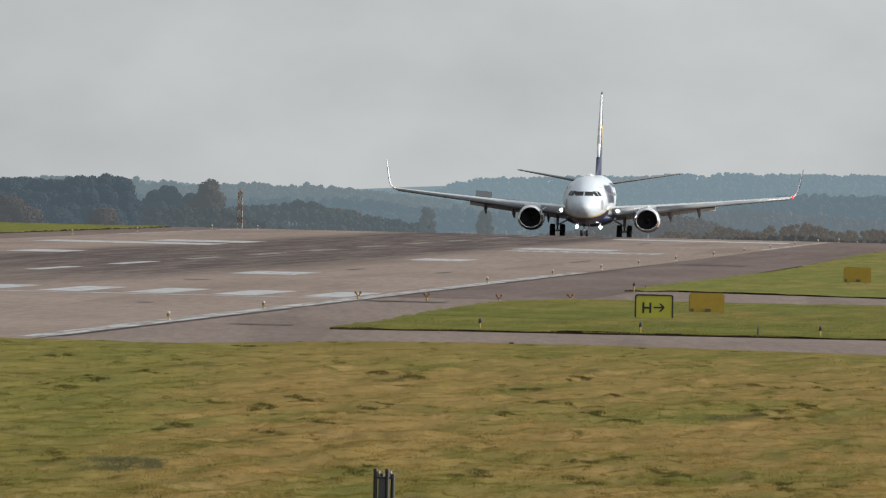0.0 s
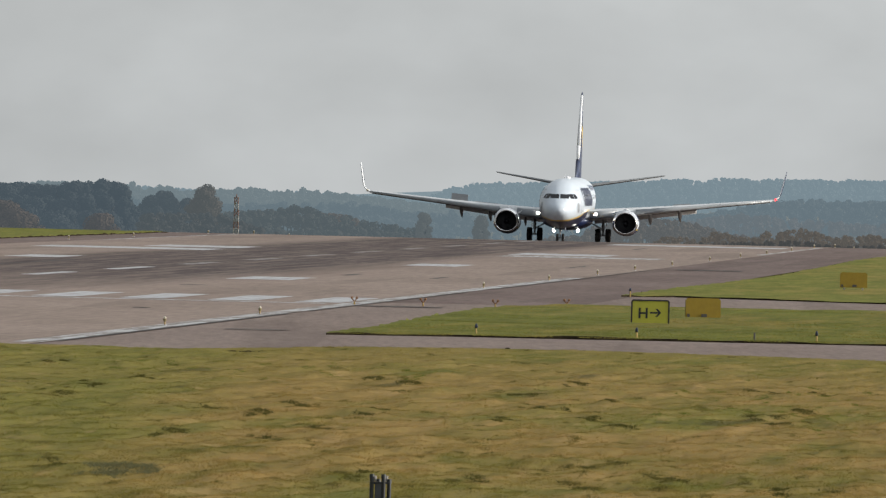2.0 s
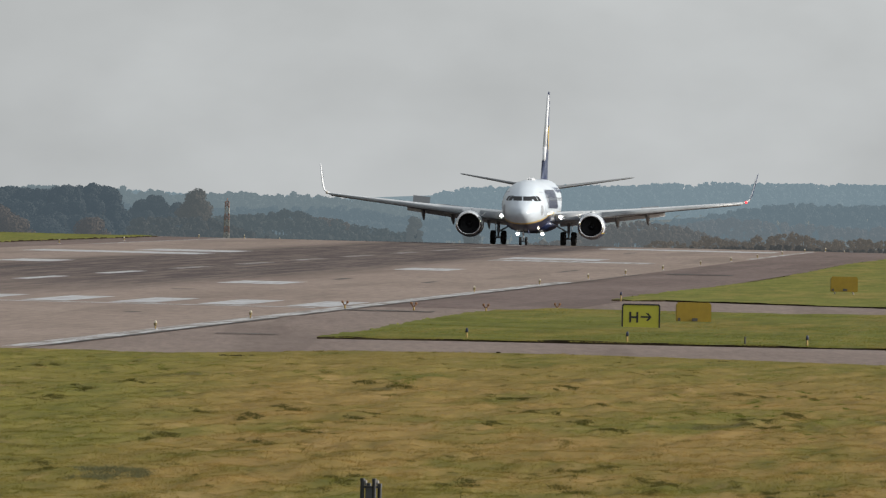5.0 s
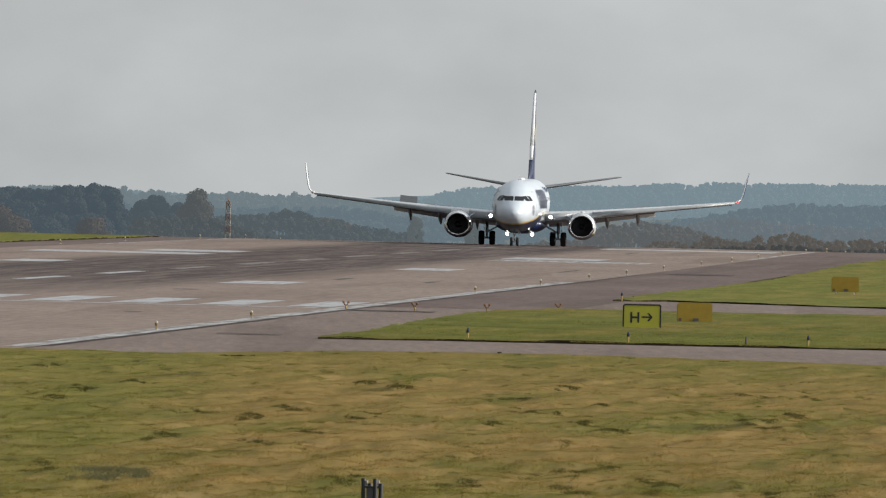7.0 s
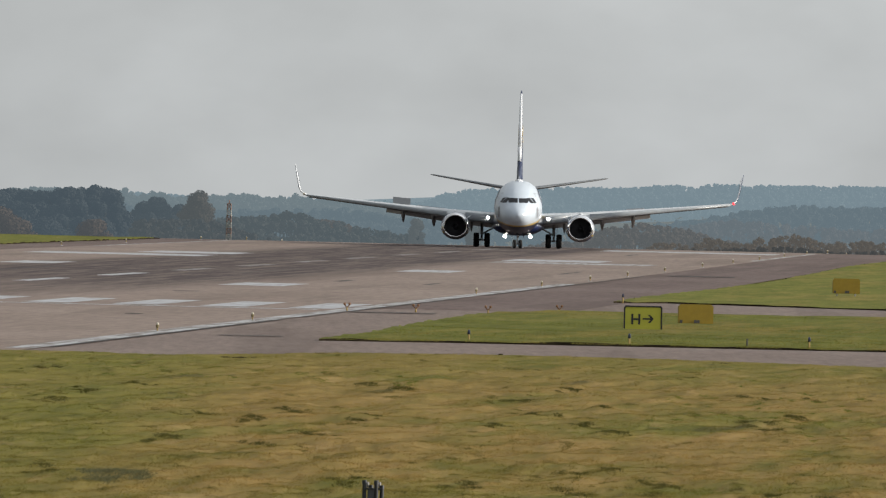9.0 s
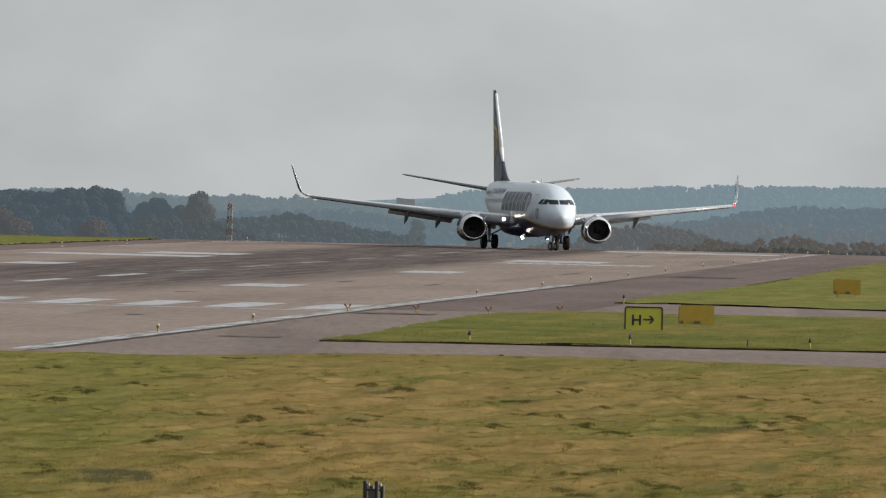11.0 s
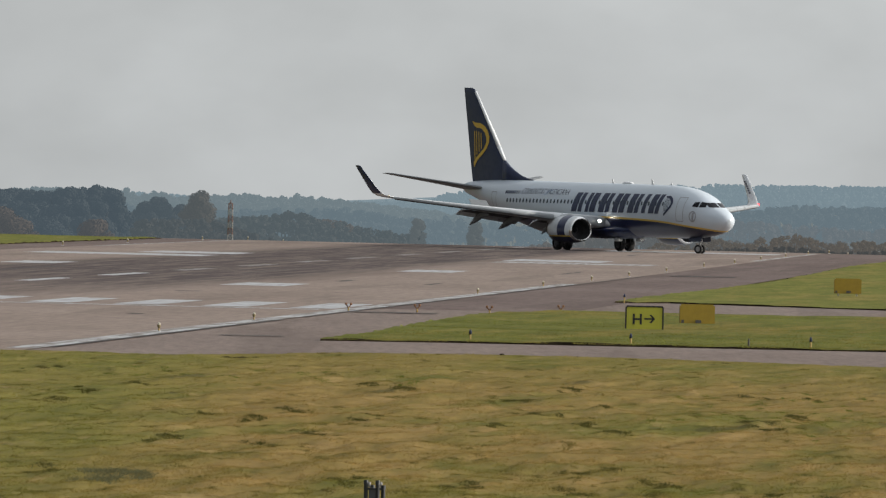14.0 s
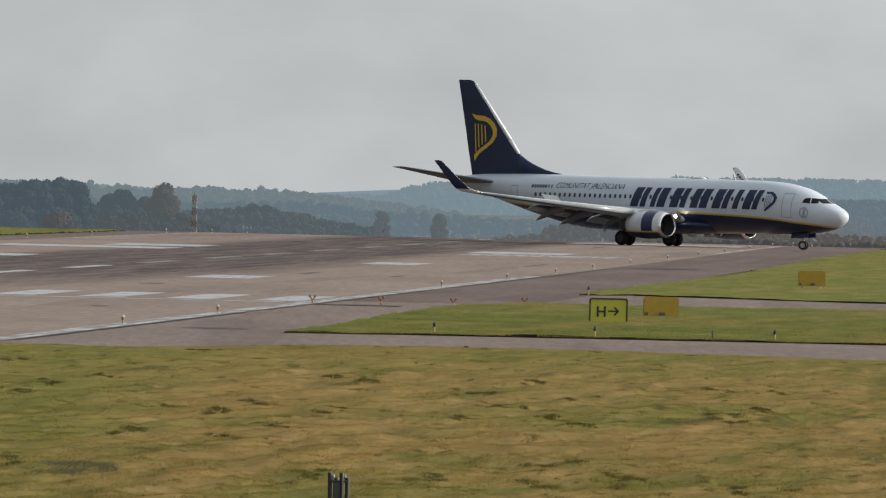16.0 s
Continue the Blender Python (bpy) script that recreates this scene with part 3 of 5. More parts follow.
def build_wing(plane, side):
    bm = bmesh.new()
    rings = []
    for y in (1.0, 1.9, 3.2, 4.5, 5.8, 8.0, 10.5, 13.0, 15.2, 17.0):
        s, c, z = wing_at(y)
        flat = 0.86 if y < 10.6 else 1.0  # flaps continue the section where they are
        rings.append(foil((NOSE - s, side * y, z), c * flat, c * (0.15 - 0.003 * y), (0, -side * 0.1, 1)))
    loft(bm, rings)
    wing = soften(part("wing", bm, GREY, plane, "light grey wing with the flaps down"), 50)
    # bright leading edge
    bm = bmesh.new()
    rings = []
    for y in (1.95, 3.2, 4.2):
        s, c, z = wing_at(y)
        rings.append([p + Vector((0.02, 0, 0)) for p in foil((NOSE - s, side * y, z), c * 0.10, c * 0.10, (0, -side * 0.1, 1))])
    loft(bm, rings)
    part("leading_edge_flap", bm, SLAT, wing, "grey leading-edge flap")
    bm = bmesh.new()
    rings = []
    for y in (5.7, 9.0, 13.0, 16.9):
        s, c, z = wing_at(y)
        rings.append([p + Vector((0.14, 0, -0.07)) for p in foil((NOSE - s, side * y, z), c * 0.13, c * 0.085, (0, -side * 0.1, 1), -0.25)])
    loft(bm, rings)
    part("slat", bm, SLAT, wing, "grey leading-edge slat")
    # dark strip that paints the shade under the slat
    bm = bmesh.new()
    rings = []
    for y in (5.7, 9.0, 13.0, 16.7):
        s, c, z = wing_at(y)
        rings.append([p + Vector((0.03, 0, -0.13)) for p in foil((NOSE - s, side * y, z), c * 0.14, 0.10 + c * 0.02, (0, -side * 0.1, 1))])
    loft(bm, rings)
    part("slat_gap_shade", bm, DARKGREY, wing, "dark strip standing in for the shade behind the slat")
    # winglet
    bm = bmesh.new()
    rings = []
    for y, z, s, c, th, n in ((16.9, 3.81, 22.47, 1.66, 0.17, (-0.1, 1)), (17.15, 3.90, 22.95, 1.55, 0.14, (-0.35, 0.93)), (17.38, 4.10, 23.4, 1.42, 0.12, (-0.7, 0.7)),
                              (17.52, 4.45, 23.85, 1.28, 0.14, (-0.9, 0.4)), (17.72, 5.35, 24.9, 1.0, 0.125, (-0.98, 0.2)), (17.88, 6.18, 25.85, 0.74, 0.09, (-0.98, 0.2)), (17.90, 6.24, 26.15, 0.45, 0.03, (-0.98, 0.2))):
        rings.append(foil((NOSE - s, side * y, z), c, th, (0, side * n[0], n[1])))
    loft(bm, rings)
    for f in bm.faces:
        f.material_index = 1 if f.normal.y * side > 0.25 and f.calc_center_median().z > 4.1 else 0
    winglet = part("winglet", bm, [WHITE, NAVY], wing, "upswept winglet, navy outside and white inside")
    bm = bmesh.new()
    for k in range(6):  # unreadable lettering up the inner face
        u = 0.25 + 0.1 * k
        z, y, s = 4.35 + 1.75 * u, 17.46 + 0.4 * u, 23.7 + 2.3 * u
        box(bm, (NOSE - s - 0.55 + 0.2 * u, side * (y - 0.085), z), (0.26, 0.012, 0.11), pose(0, 0, 0, side * 12, 0, 0))
    part("lettering", bm, NAVY, winglet, "unreadable navy lettering", False)
    # flaps, lowered behind the trailing edge
    for y0, y1 in ((2.0, 4.3), (5.5, 10.5)):
        bm = bmesh.new()
        for gap, drop, frac, tilt in ((0.80, 0.10, 0.12, 0.25), (0.92, 0.22, 0.11, 0.50)):
            rings = []
            for y in (y0, (y0 + y1) / 2, y1):
                s, c, z = wing_at(y)
                c = max(c, 3.6) if y > 5 else 5.6
                rings.append(foil((NOSE - s - wing_at(y)[1] * gap - 0.25, side * y, z - drop), c * frac * 1.5, c * 0.028, (0, -side * 0.1, 1), tilt))
            loft(bm, rings)
        part("flap", bm, GREY, wing, "lowered grey flap")
        # dark panel that paints the shade between wing and flap
        bm = bmesh.new()
        s0, c0, z0 = wing_at(y0)
        s1, c1, z1 = wing_at(y1)
        slab(bm, [(NOSE - s0 - c0 * 0.72, side * y0, z0 - 0.16), (NOSE - s1 - c1 * 0.72, side * y1, z1 - 0.10),
                  (NOSE - s1 - c1 * 0.9, side * y1, z1 - 0.22), (NOSE - s0 - c0 * 0.9, side * y0, z0 - 0.28)], (0, 0, -1), 0.05)
        part("flap_gap_shade", bm, DARKGREY, wing, "dark panel standing in for the shade in the flap gap", False)
    # raised spoilers
    for y0, y1, h, up in ((8.6, 10.0, 1.0, 42 if side < 0 else 14), (5.9, 8.0, 0.75, 20 if side < 0 else 10), (2.3, 4.6, 0.9, 22 if side < 0 else 10)):
        bm = bmesh.new()
        s0, c0, z0 = wing_at(y0)
        s1, c1, z1 = wing_at(y1)
        a, b = Vector((NOSE - s0 - c0 * 0.70, side * y0, z0 + 0.16)), Vector((NOSE - s1 - c1 * 0.70, side * y1, z1 + 0.12))
        d = Vector((-math.cos(radians(up)), 0, math.sin(radians(up)))) * h
        slab(bm, [a, b, b + d, a + d], (-math.sin(radians(up)), 0, -math.cos(radians(up))), 0.035)
        part("spoiler", bm, SPOILER, wing, "raised spoiler panel", False)
    # flap track fairings
    for y, size in ((6.7, 1.15), (9.15, 1.0), (3.7, 0.9)):
        s, c, z = wing_at(y)
        bm = bmesh.new()
        rings = []
        for u, r in ((0, 0.02), (0.12, 0.13), (0.35, 0.2), (0.6, 0.2), (0.85, 0.11), (1.0, 0.02)):
            cx, cz = NOSE - s - c * 0.52 - 2.9 * u * size, z - 0.30 - 0.05 * u - 1.35 * max(0, u - 0.40)
            rings.append([(cx, side * y + r * 0.8 * size * math.cos(a), cz + r * 1.5 * size * math.sin(a)) for a in [k * math.tau / 10 for k in range(10)]])
        loft(bm, rings)
        part("flap_fairing", bm, FAIRING, wing, "canoe-shaped flap track fairing")
    # navigation light
    s, c, z = wing_at(17.0)
    bm = bmesh.new()
    bmesh.ops.create_uvsphere(bm, u_segments=10, v_segments=6, radius=0.11, matrix=pose(NOSE - s - 0.30, side * 17.10, z + 0.05))
    part("position_light", bm, NAVRED if side > 0 else CLEAR, wing, "red position light" if side > 0 else "clear position light")
    return wing


def build_engine(plane, side):
    cx, cy, cz = 6.1, side * 4.95, 1.60
    eng = new("engine")
    eng.parent = plane
    eng.location = (cx, cy, cz)
    tagged(eng, "white turbofan engine with a navy band under the wing")
    n = 32

    def ring(x, r, flat=0.0):
        pts = []
        for k in range(n):
            a = k * math.tau / n
            y, z = r * math.cos(a), r * math.sin(a)
            if z < 0:
                z *= 1 - flat
                y *= 1 + flat * 0.25
            pts.append((x, y, z))
        return pts

    bm = bmesh.new()
    loft(bm, [ring(x, r, f) for x, r, f in ((-0.22, 1.035, 0.11), (-0.6, 1.10, 0.11), (-1.2, 1.14, 0.10), (-2.0, 1.13, 0.07), (-2.9, 1.03, 0.03), (-3.6, 0.90, 0.0), (-3.62, 0.84, 0.0))], caps=False)
    part("cowl", bm, cowl(), eng, "white cowl with a navy band and yellow line")
    bm = bmesh.new()
    loft(bm, [ring(x, r, f) for x, r, f in ((-0.22, 1.036, 0.11), (-0.08, 0.985, 0.11), (-0.01, 0.93, 0.11), (0.0, 0.895, 0.11), (-0.05, 0.855, 0.10), (-0.18, 0.825, 0.09))], caps=False)
    part("inlet_lip", bm, METAL, eng, "polished metal inlet lip")
    bm = bmesh.new()
    loft(bm, [ring(x, r, f) for x, r, f in ((-0.18, 0.824, 0.09), (-0.5, 0.80, 0.05), (-1.0, 0.78, 0.0), (-1.02, 0.02, 0.0))], caps=False)
    part("inlet_duct", bm, INLET, eng, "dark inlet duct")
    for k in range(24):
        bm = bmesh.new()
        a = k * math.tau / 24
        m = pose(0, 0, 0, math.degrees(a), 0, 0)
        slab(bm, [m @ Vector(p) for p in ((-0.92, -0.05, 0.25), (-0.98, 0.05, 0.25), (-0.98, 0.16, 0.76), (-0.88, -0.06, 0.76))], m @ Vector((0.0, 1, 0)), 0.01)
        part("fan_blade", bm, FAN, eng, "", False)
    bm = bmesh.new()
    loft(bm, [ring(x, r) for x, r in ((-0.55, 0.01), (-0.65, 0.10), (-0.8, 0.19), (-0.99, 0.26))])
    part("spinner", bm, FAN, eng, "dark conical spinner")
    bm = bmesh.new()
    loft(bm, [ring(x, r) for x, r in ((-3.3, 0.80), (-4.1, 0.56), (-4.6, 0.42), (-4.62, 0.2))])
    part("exhaust_nozzle", bm, DARKGREY, eng, "dark exhaust nozzle")
    bm = bmesh.new()
    rings = []
    for x, w, lo, hi in ((-0.9, 0.05, 0.9, 1.12), (-1.6, 0.17, 0.85, 1.27), (-2.6, 0.2, 0.7, 1.2), (-3.8, 0.18, 0.35, 1.0), (-5.0, 0.05, 0.5, 0.8)):
        rings.append([(x, -w, lo), (x, w, lo), (x, w, hi - 0.05), (x, w * 0.4, hi), (x, -w * 0.4, hi), (x, -w, hi - 0.05)])
    loft(bm, rings)
    part("pylon", bm, GREY, eng, "grey engine pylon")
    bm = bmesh.new()
    slab(bm, [(-0.9, -side * 0.86, 0.62), (-1.9, -side * 0.92, 0.62), (-1.9, -side * 1.25, 0.95), (-1.5, -side * 1.2, 0.9)], (0, side * 0.7, 0.7), 0.03)
    part("strake", bm, WHITE, eng, "", False)


def wheel(name, parent, x, y, r, w):
    hub = new(name)
    hub.parent = parent
    hub.location = (x, y, r)
    bm = bmesh.new()
    n = 28
    prof = [(-0.5, 0.62), (-0.5, 0.86), (-0.40, 0.96), (-0.2, 1.0), (0.2, 1.0), (0.40, 0.96), (0.5, 0.86), (0.5, 0.62), (0.3, 0.56), (-0.3, 0.56)]
    rows = [[bm.verts.new((r * q * math.cos(k * math.tau / n), w * p, r * q * math.sin(k * math.tau / n))) for p, q in prof] for k in range(n)]
    for k in range(n):
        a, b = rows[k], rows[(k + 1) % n]
        for i in range(len(prof)):
            j = (i + 1) % len(prof)
            bm.faces.new((a[i], a[j], b[j], b[i]))
    bmesh.ops.recalc_face_normals(bm, faces=bm.faces)
    me = mesh_of("tyre", bm, RUBBER)
    me.shade_smooth()
    tyre = new("tyre", me)
    bm = bmesh.new()
    rod(bm, (0, -w * 0.42, 0), (0, w * 0.42, 0), r * 0.57, n=20)
    for k in range(8):
        a = k * math.tau / 8
        for q in (-1, 1):
            rod(bm, (r * 0.36 * math.cos(a), q * w * 0.40, r * 0.36 * math.sin(a)), (r * 0.36 * math.cos(a), q * w * 0.46, r * 0.36 * math.sin(a)), r * 0.08, n=8)
    rim = new("rim", mesh_of("rim", bm, STEEL))
    return hub, tyre, rim


def joined_wheel(parent, x, y, r, w, label):
    """One wheel, tyre and rim in one mesh with two materials, that spins about its axle."""
    hub, tyre, rim = wheel("blank", parent, x, y, r, w)
    bm = bmesh.new()
    bm.from_mesh(tyre.data)
    k = len(bm.faces)
    bm.from_mesh(rim.data)
    bm.faces.ensure_lookup_table()
    for i, f in enumerate(bm.faces):
        f.material_index = 0 if i < k else 1
    for o in (hub, tyre, rim):
        bpy.data.objects.remove(o)
    ob = soften(part("wheel", bm, [RUBBER, STEEL if r < 0.4 else DARKGREY], parent, label), 35)
    ob.location = (x, y, r)
    return ob


WHEELS = []  # object, radius


def build_gear(plane):
    for side in (1, -1):
        gear = new("main_gear")
        gear.parent = plane
        gear.location = (0, side * 2.86, 0)
        tagged(gear, "extended main landing gear with twin wheels")
        bm = bmesh.new()
        rod(bm, (0.05, 0, 0.5), (0.0, 0, 1.1), 0.085)
        rod(bm, (0.0, 0, 1.0), (-0.1, 0, 2.3), 0.125)
        rod(bm, (0, -0.36, 0.565), (0, 0.36, 0.565), 0.075)
        soften(part("strut", bm, STEEL, gear, "grey shock strut and axle"))
        bm = bmesh.new()
        rod(bm, (0.0, -side * 0.05, 1.05), (0.05, -side * 1.3, 1.75), 0.06)
        rod(bm, (0.0, 0, 1.5), (0.9, 0, 2.1), 0.05)
        part("side_brace", bm, STEEL, gear)
        bm = bmesh.new()
        rod(bm, (-0.12, 0, 0.62), (-0.35, 0, 0.9), 0.04)
        rod(bm, (-0.35, 0, 0.9), (-0.08, 0, 1.2), 0.04)
        part("torque_link", bm, STEEL, gear)
        bm = bmesh.new()
        slab(bm, [(0.35, side * 0.22, 1.05), (-0.35, side * 0.22, 1.05), (-0.45, side * 0.30, 2.15), (0.45, side * 0.30, 2.15)], (0, 1, 0), 0.03)
        part("gear_door", bm, GREY, gear, "", False)
        for y in (-0.43, 0.43):
            WHEELS.append((joined_wheel(gear, 0, y, 0.565, 0.45, "black tyre on a dark rim"), 0.565))
    gear = new("nose_gear")
    gear.parent = plane
    gear.location = (15.6, 0, 0)
    tagged(gear, "steerable nose gear with twin wheels")
    bm = bmesh.new()
    rod(bm, (0, 0, 0.34), (0.05, 0, 0.95), 0.06)
    rod(bm, (0.05, 0, 0.85), (0.1, 0, 1.7), 0.085)
    rod(bm, (0, -0.2, 0.345), (0, 0.2, 0.345), 0.05)
    rod(bm, (0.05, 0, 0.95), (-0.8, 0, 1.55), 0.045)
    soften(part("strut", bm, STEEL, gear, "grey strut and axle"))
    for y in (-0.235, 0.235):
        WHEELS.append((joined_wheel(gear, 0, y, 0.345, 0.21, "small black tyre on a grey rim"), 0.345))
    bm = bmesh.new()
    rod(bm, (0.13, 0, 1.02), (0.22, 0, 1.02), 0.09, n=14)
    part("taxi_light", bm, METAL, gear, "round taxi light")
    for side in (1, -1):
        bm = bmesh.new()
        slab(bm, [(16.5, side * 0.36, 1.42), (14.7, side * 0.36, 1.32), (14.7, side * 0.46, 0.86), (16.4, side * 0.46, 0.95)], (0, side, 0), 0.025)
        part("nose_gear_door", bm, NAVY, plane, "navy nose gear door", False)
    return gear


def build_tail(plane):
    aft = 0.42
    bm = bmesh.new()
    rings = []
    for z, s0, s1, th in ((4.8, 31.9, 37.65, 0.50), (5.6, 32.0, 37.85, 0.48), (6.85, 32.95, 38.13, 0.42), (8.5, 34.37, 38.47, 0.34), (10.5, 36.08, 38.9, 0.26), (12.2, 37.53, 39.27, 0.18), (12.5, 37.80, 39.34, 0.14), (12.6, 38.15, 39.35, 0.06)):
        rings.append(foil((NOSE - s0 - aft, 0, z), s1 - s0, th, (0, 1, 0)))
    loft(bm, rings)
    fin = soften(part("fin", bm, NAVY, plane, "tall navy tail fin with a yellow emblem"), 50)
    bm = bmesh.new()
    rings = []
    for u in range(7):
        s = 29.0 + u * 0.74
        h = (5.40, 5.50, 5.66, 5.88, 6.16, 6.50, 6.95)[u]
        w = 0.03 + 0.035 * u
        rings.append([(NOSE - s, -w, 4.9), (NOSE - s, -w * 0.7, h - 0.06), (NOSE - s, 0, h), (NOSE - s, w * 0.7, h - 0.06), (NOSE - s, w, 4.9)])
    loft(bm, rings)
    part("dorsal_fin", bm, NAVY, fin, "navy dorsal fillet")
    # leading edge of the fin, whitened for the sun's glint on bare metal
    bm = bmesh.new()
    rod(bm, (NOSE - 32.98 - aft, 0, 6.88), (NOSE - 33.9 - aft, 0, 7.96), 0.12, 0.17, 10)
    rod(bm, (NOSE - 33.9 - aft, 0, 7.96), (NOSE - 37.6 - aft, 0, 12.28), 0.17, 0.10, 10)
    part("leading_edge", bm, WHITE, fin, "bare leading edge whitened for the sun glint")
    # the emblem: a plain curved yellow form with upright bars
    for side in (1, -1):
        bm = bmesh.new()

        def on_fin(s, z):
            th = 0.50 - 0.046 * (z - 5)
            s0, s1 = 32.95 + (z - 6.85) * 0.857, 38.13 + (z - 6.85) * 0.215
            u = (s - s0) / (s1 - s0)
            w = np.interp(u, [a for a, b in FOIL], [b for a, b in FOIL])
            return (NOSE - s - aft, side * (0.58 * th * w + 0.035 if side > 0 else 0.42 * th * w + 0.035), z)

        def small(p):
            return (37.1 + (p[0] - 36.9) * 0.90, 8.12 + (p[1] - 7.85) * 0.88)

        outer = [small(p) for p in ((37.75, 9.95), (37.1, 9.80), (36.3, 9.78), (35.65, 9.55), (35.1, 9.15), (34.75, 8.6), (34.75, 8.0), (35.2, 7.4), (35.9, 6.9), (36.7, 6.45), (37.35, 5.75))]
        inner = [small(p) for p in ((37.4, 9.55), (36.9, 9.40), (36.3, 9.38), (35.8, 9.2), (35.4, 8.88), (35.15, 8.45), (35.15, 8.02), (35.55, 7.5), (36.15, 7.1), (36.85, 6.7), (37.4, 6.2))]
        inner = [(q[0] + 0.15 * (q[0] - p[0]), q[1] + 0.15 * (q[1] - p[1])) for p, q in zip(outer, inner)]
        a = [bm.verts.new(on_fin(*p)) for p in outer]
        b = [bm.verts.new(on_fin(*p)) for p in inner]
        for i in range(len(a) - 1):
            bm.faces.new((a[i], a[i + 1], b[i + 1], b[i]))
        part("emblem", bm, YELLOW, fin, "plain curved yellow emblem", False)
        for s, z0, z1 in ((37.25, 6.55, 9.05), (36.9, 6.95, 9.05), (36.5, 7.2, 9.0), (36.1, 7.45, 8.9)):
            bm = bmesh.new()
            bm.faces.new([bm.verts.new(on_fin(*p)) for p in (small((s, z0)), small((s - 0.14, z0)), small((s - 0.02, z1)), small((s + 0.12, z1)))])
            part("emblem_bar", bm, YELLOW, fin, "yellow bar", False)
    for side in (1, -1):
        bm = bmesh.new()
        rings = []
        for y, s, c, th in ((0.3, 34.3, 4.6, 0.34), (1.0, 34.75, 4.25, 0.30), (3.5, 36.35, 3.0, 0.22), (6.8, 38.45, 1.5, 0.13), (7.1, 38.7, 1.3, 0.09), (7.18, 39.1, 0.85, 0.04)):
            rings.append(foil((NOSE - s - 0.3, side * y, 4.52 + 0.160 * y), c, th, (0, -side * 0.14, 1)))
        loft(bm, rings)
        part("stabiliser", bm, SPOILER, plane, "grey horizontal stabiliser")


def build_fuselage(plane):
    bm = bmesh.new()
    ss = [0.0, 0.05, 0.12, 0.25, 0.4, 0.6, 0.9, 1.25, 1.6, 2.0, 2.4, 2.85, 3.3, 3.85, 4.4, 5.1, 5.8, 6.6, 7.5, 8.7] + [10 + 2 * k for k in range(8)] + [25.2 + 0.9 * k for k in range(15)] + [38.2, 38.6, 39.0, 39.3, 39.5]
    n = 48
    rings = []
    for s in ss:
        hw, top, low = shell(s)
        mid, half = (top + low) / 2 - 0.04, (top - low) / 2
        ring = []
        for k in range(n):
            a = k * math.tau / n
            ca, sa = math.cos(a), math.sin(a)
            e = 2 / 2.1
            ring.append((NOSE - s, hw * math.copysign(abs(ca) ** e, ca), mid + half * math.copysign(abs(sa) ** e, sa)))
        rings.append(ring)
    loft(bm, rings)
    body = part("fuselage", bm, livery(), plane, "white fuselage with a navy belly and yellow line")
    # belly fairing at the wing root
    bm = bmesh.new()
    rings = []
    for s, w, lo in ((11.6, 0.5, 1.35), (12.8, 1.5, 1.12), (14.5, 1.98, 1.0), (18.0, 2.05, 0.95), (21.0, 1.95, 1.0), (23.5, 1.2, 1.12), (25.0, 0.4, 1.35)):
        rings.append([(NOSE - s, w * math.cos(a), 1.75 + (1.75 - lo) * math.sin(a)) for a in [math.pi + k * math.pi / 12 for k in range(13)]] + [(NOSE - s, w * 0.6, 2.05), (NOSE - s, -w * 0.6, 2.05)])
    loft(bm, rings)
    part("belly_fairing", bm, NAVY, plane, "navy wing-root fairing")
    # cockpit glazing
    for side in (1, -1):
        for pts in (((2.66, 3.58), (2.10, 3.60), (2.36, 3.95), (2.78, 4.01)), ((3.34, 3.64), (2.74, 3.58), (2.86, 4.01), (3.26, 3.96))):
            bm = bmesh.new()
            side_grid(bm, pts, side, 5, 4, 0.015)
            part("cockpit_window", bm, GLASS, body, "dark cockpit window")
        bm = bmesh.new()
        # forward pane: from the centre post round to the side
        rows = []
        for i in range(6):
            z = 3.60 + 0.35 * i / 5
            row = []
            for j in range(6):
                y = 0.045 + (0.72 + 0.02 * i / 5) * j / 5
                s = 1.2
                while shell_y(s, z) < y and s < 4:
                    s += 0.02
                row.append(bm.verts.new((NOSE - s + 0.02, side * y, z + 0.006)))
            rows.append(row)
        for i in range(5):
            for j in range(5):
                bm.faces.new((rows[i][j], rows[i][j + 1], rows[i + 1][j + 1], rows[i + 1][j]))
        part("windscreen", bm, GLASS, body, "dark windscreen pane")
        # cabin windows
        me = None
        for k in range(46):
            s = 6.95 + 0.515 * k
            if s > 31:
                break
            if me is None:
                bm = bmesh.new()
                bm.faces.new([bm.verts.new((0.115 * math.copysign(abs(math.cos(a)) ** 0.6, math.cos(a)), side * 0.0, 0.165 * math.copysign(abs(math.sin(a)) ** 0.6, math.sin(a)))) for a in [q * math.tau / 12 for q in range(12)]][::-side])
                me = mesh_of("cabin_window", bm, PORT)
            ob = new("cabin_window", me)
            ob.parent = body
            z = 3.78
            lean = math.atan2(shell_y(s, z - 0.1) - shell_y(s, z + 0.1), 0.2)
            ob.matrix_basis = pose(NOSE - s, side * (shell_y(s, z) + 0.02), z, side * math.degrees(lean), 0, 0)
        # doors drawn by their seams
        for s, z0, z1, w in ((4.25, 2.45, 4.35, 0.85), (32.2, 2.75, 4.45, 0.75)):
            bm = bmesh.new()
            for c in (((s, z0), (s - 0.05, z0), (s - 0.05, z1), (s, z1)), ((s + w, z0), (s + w - 0.05, z0), (s + w - 0.05, z1), (s + w, z1)), ((s + w, z0), (s, z0), (s, z0 + 0.05), (s + w, z0 + 0.05)), ((s + w, z1 - 0.05), (s, z1 - 0.05), (s, z1), (s + w, z1))):
                side_grid(bm, c, side, 6, 2, 0.014)
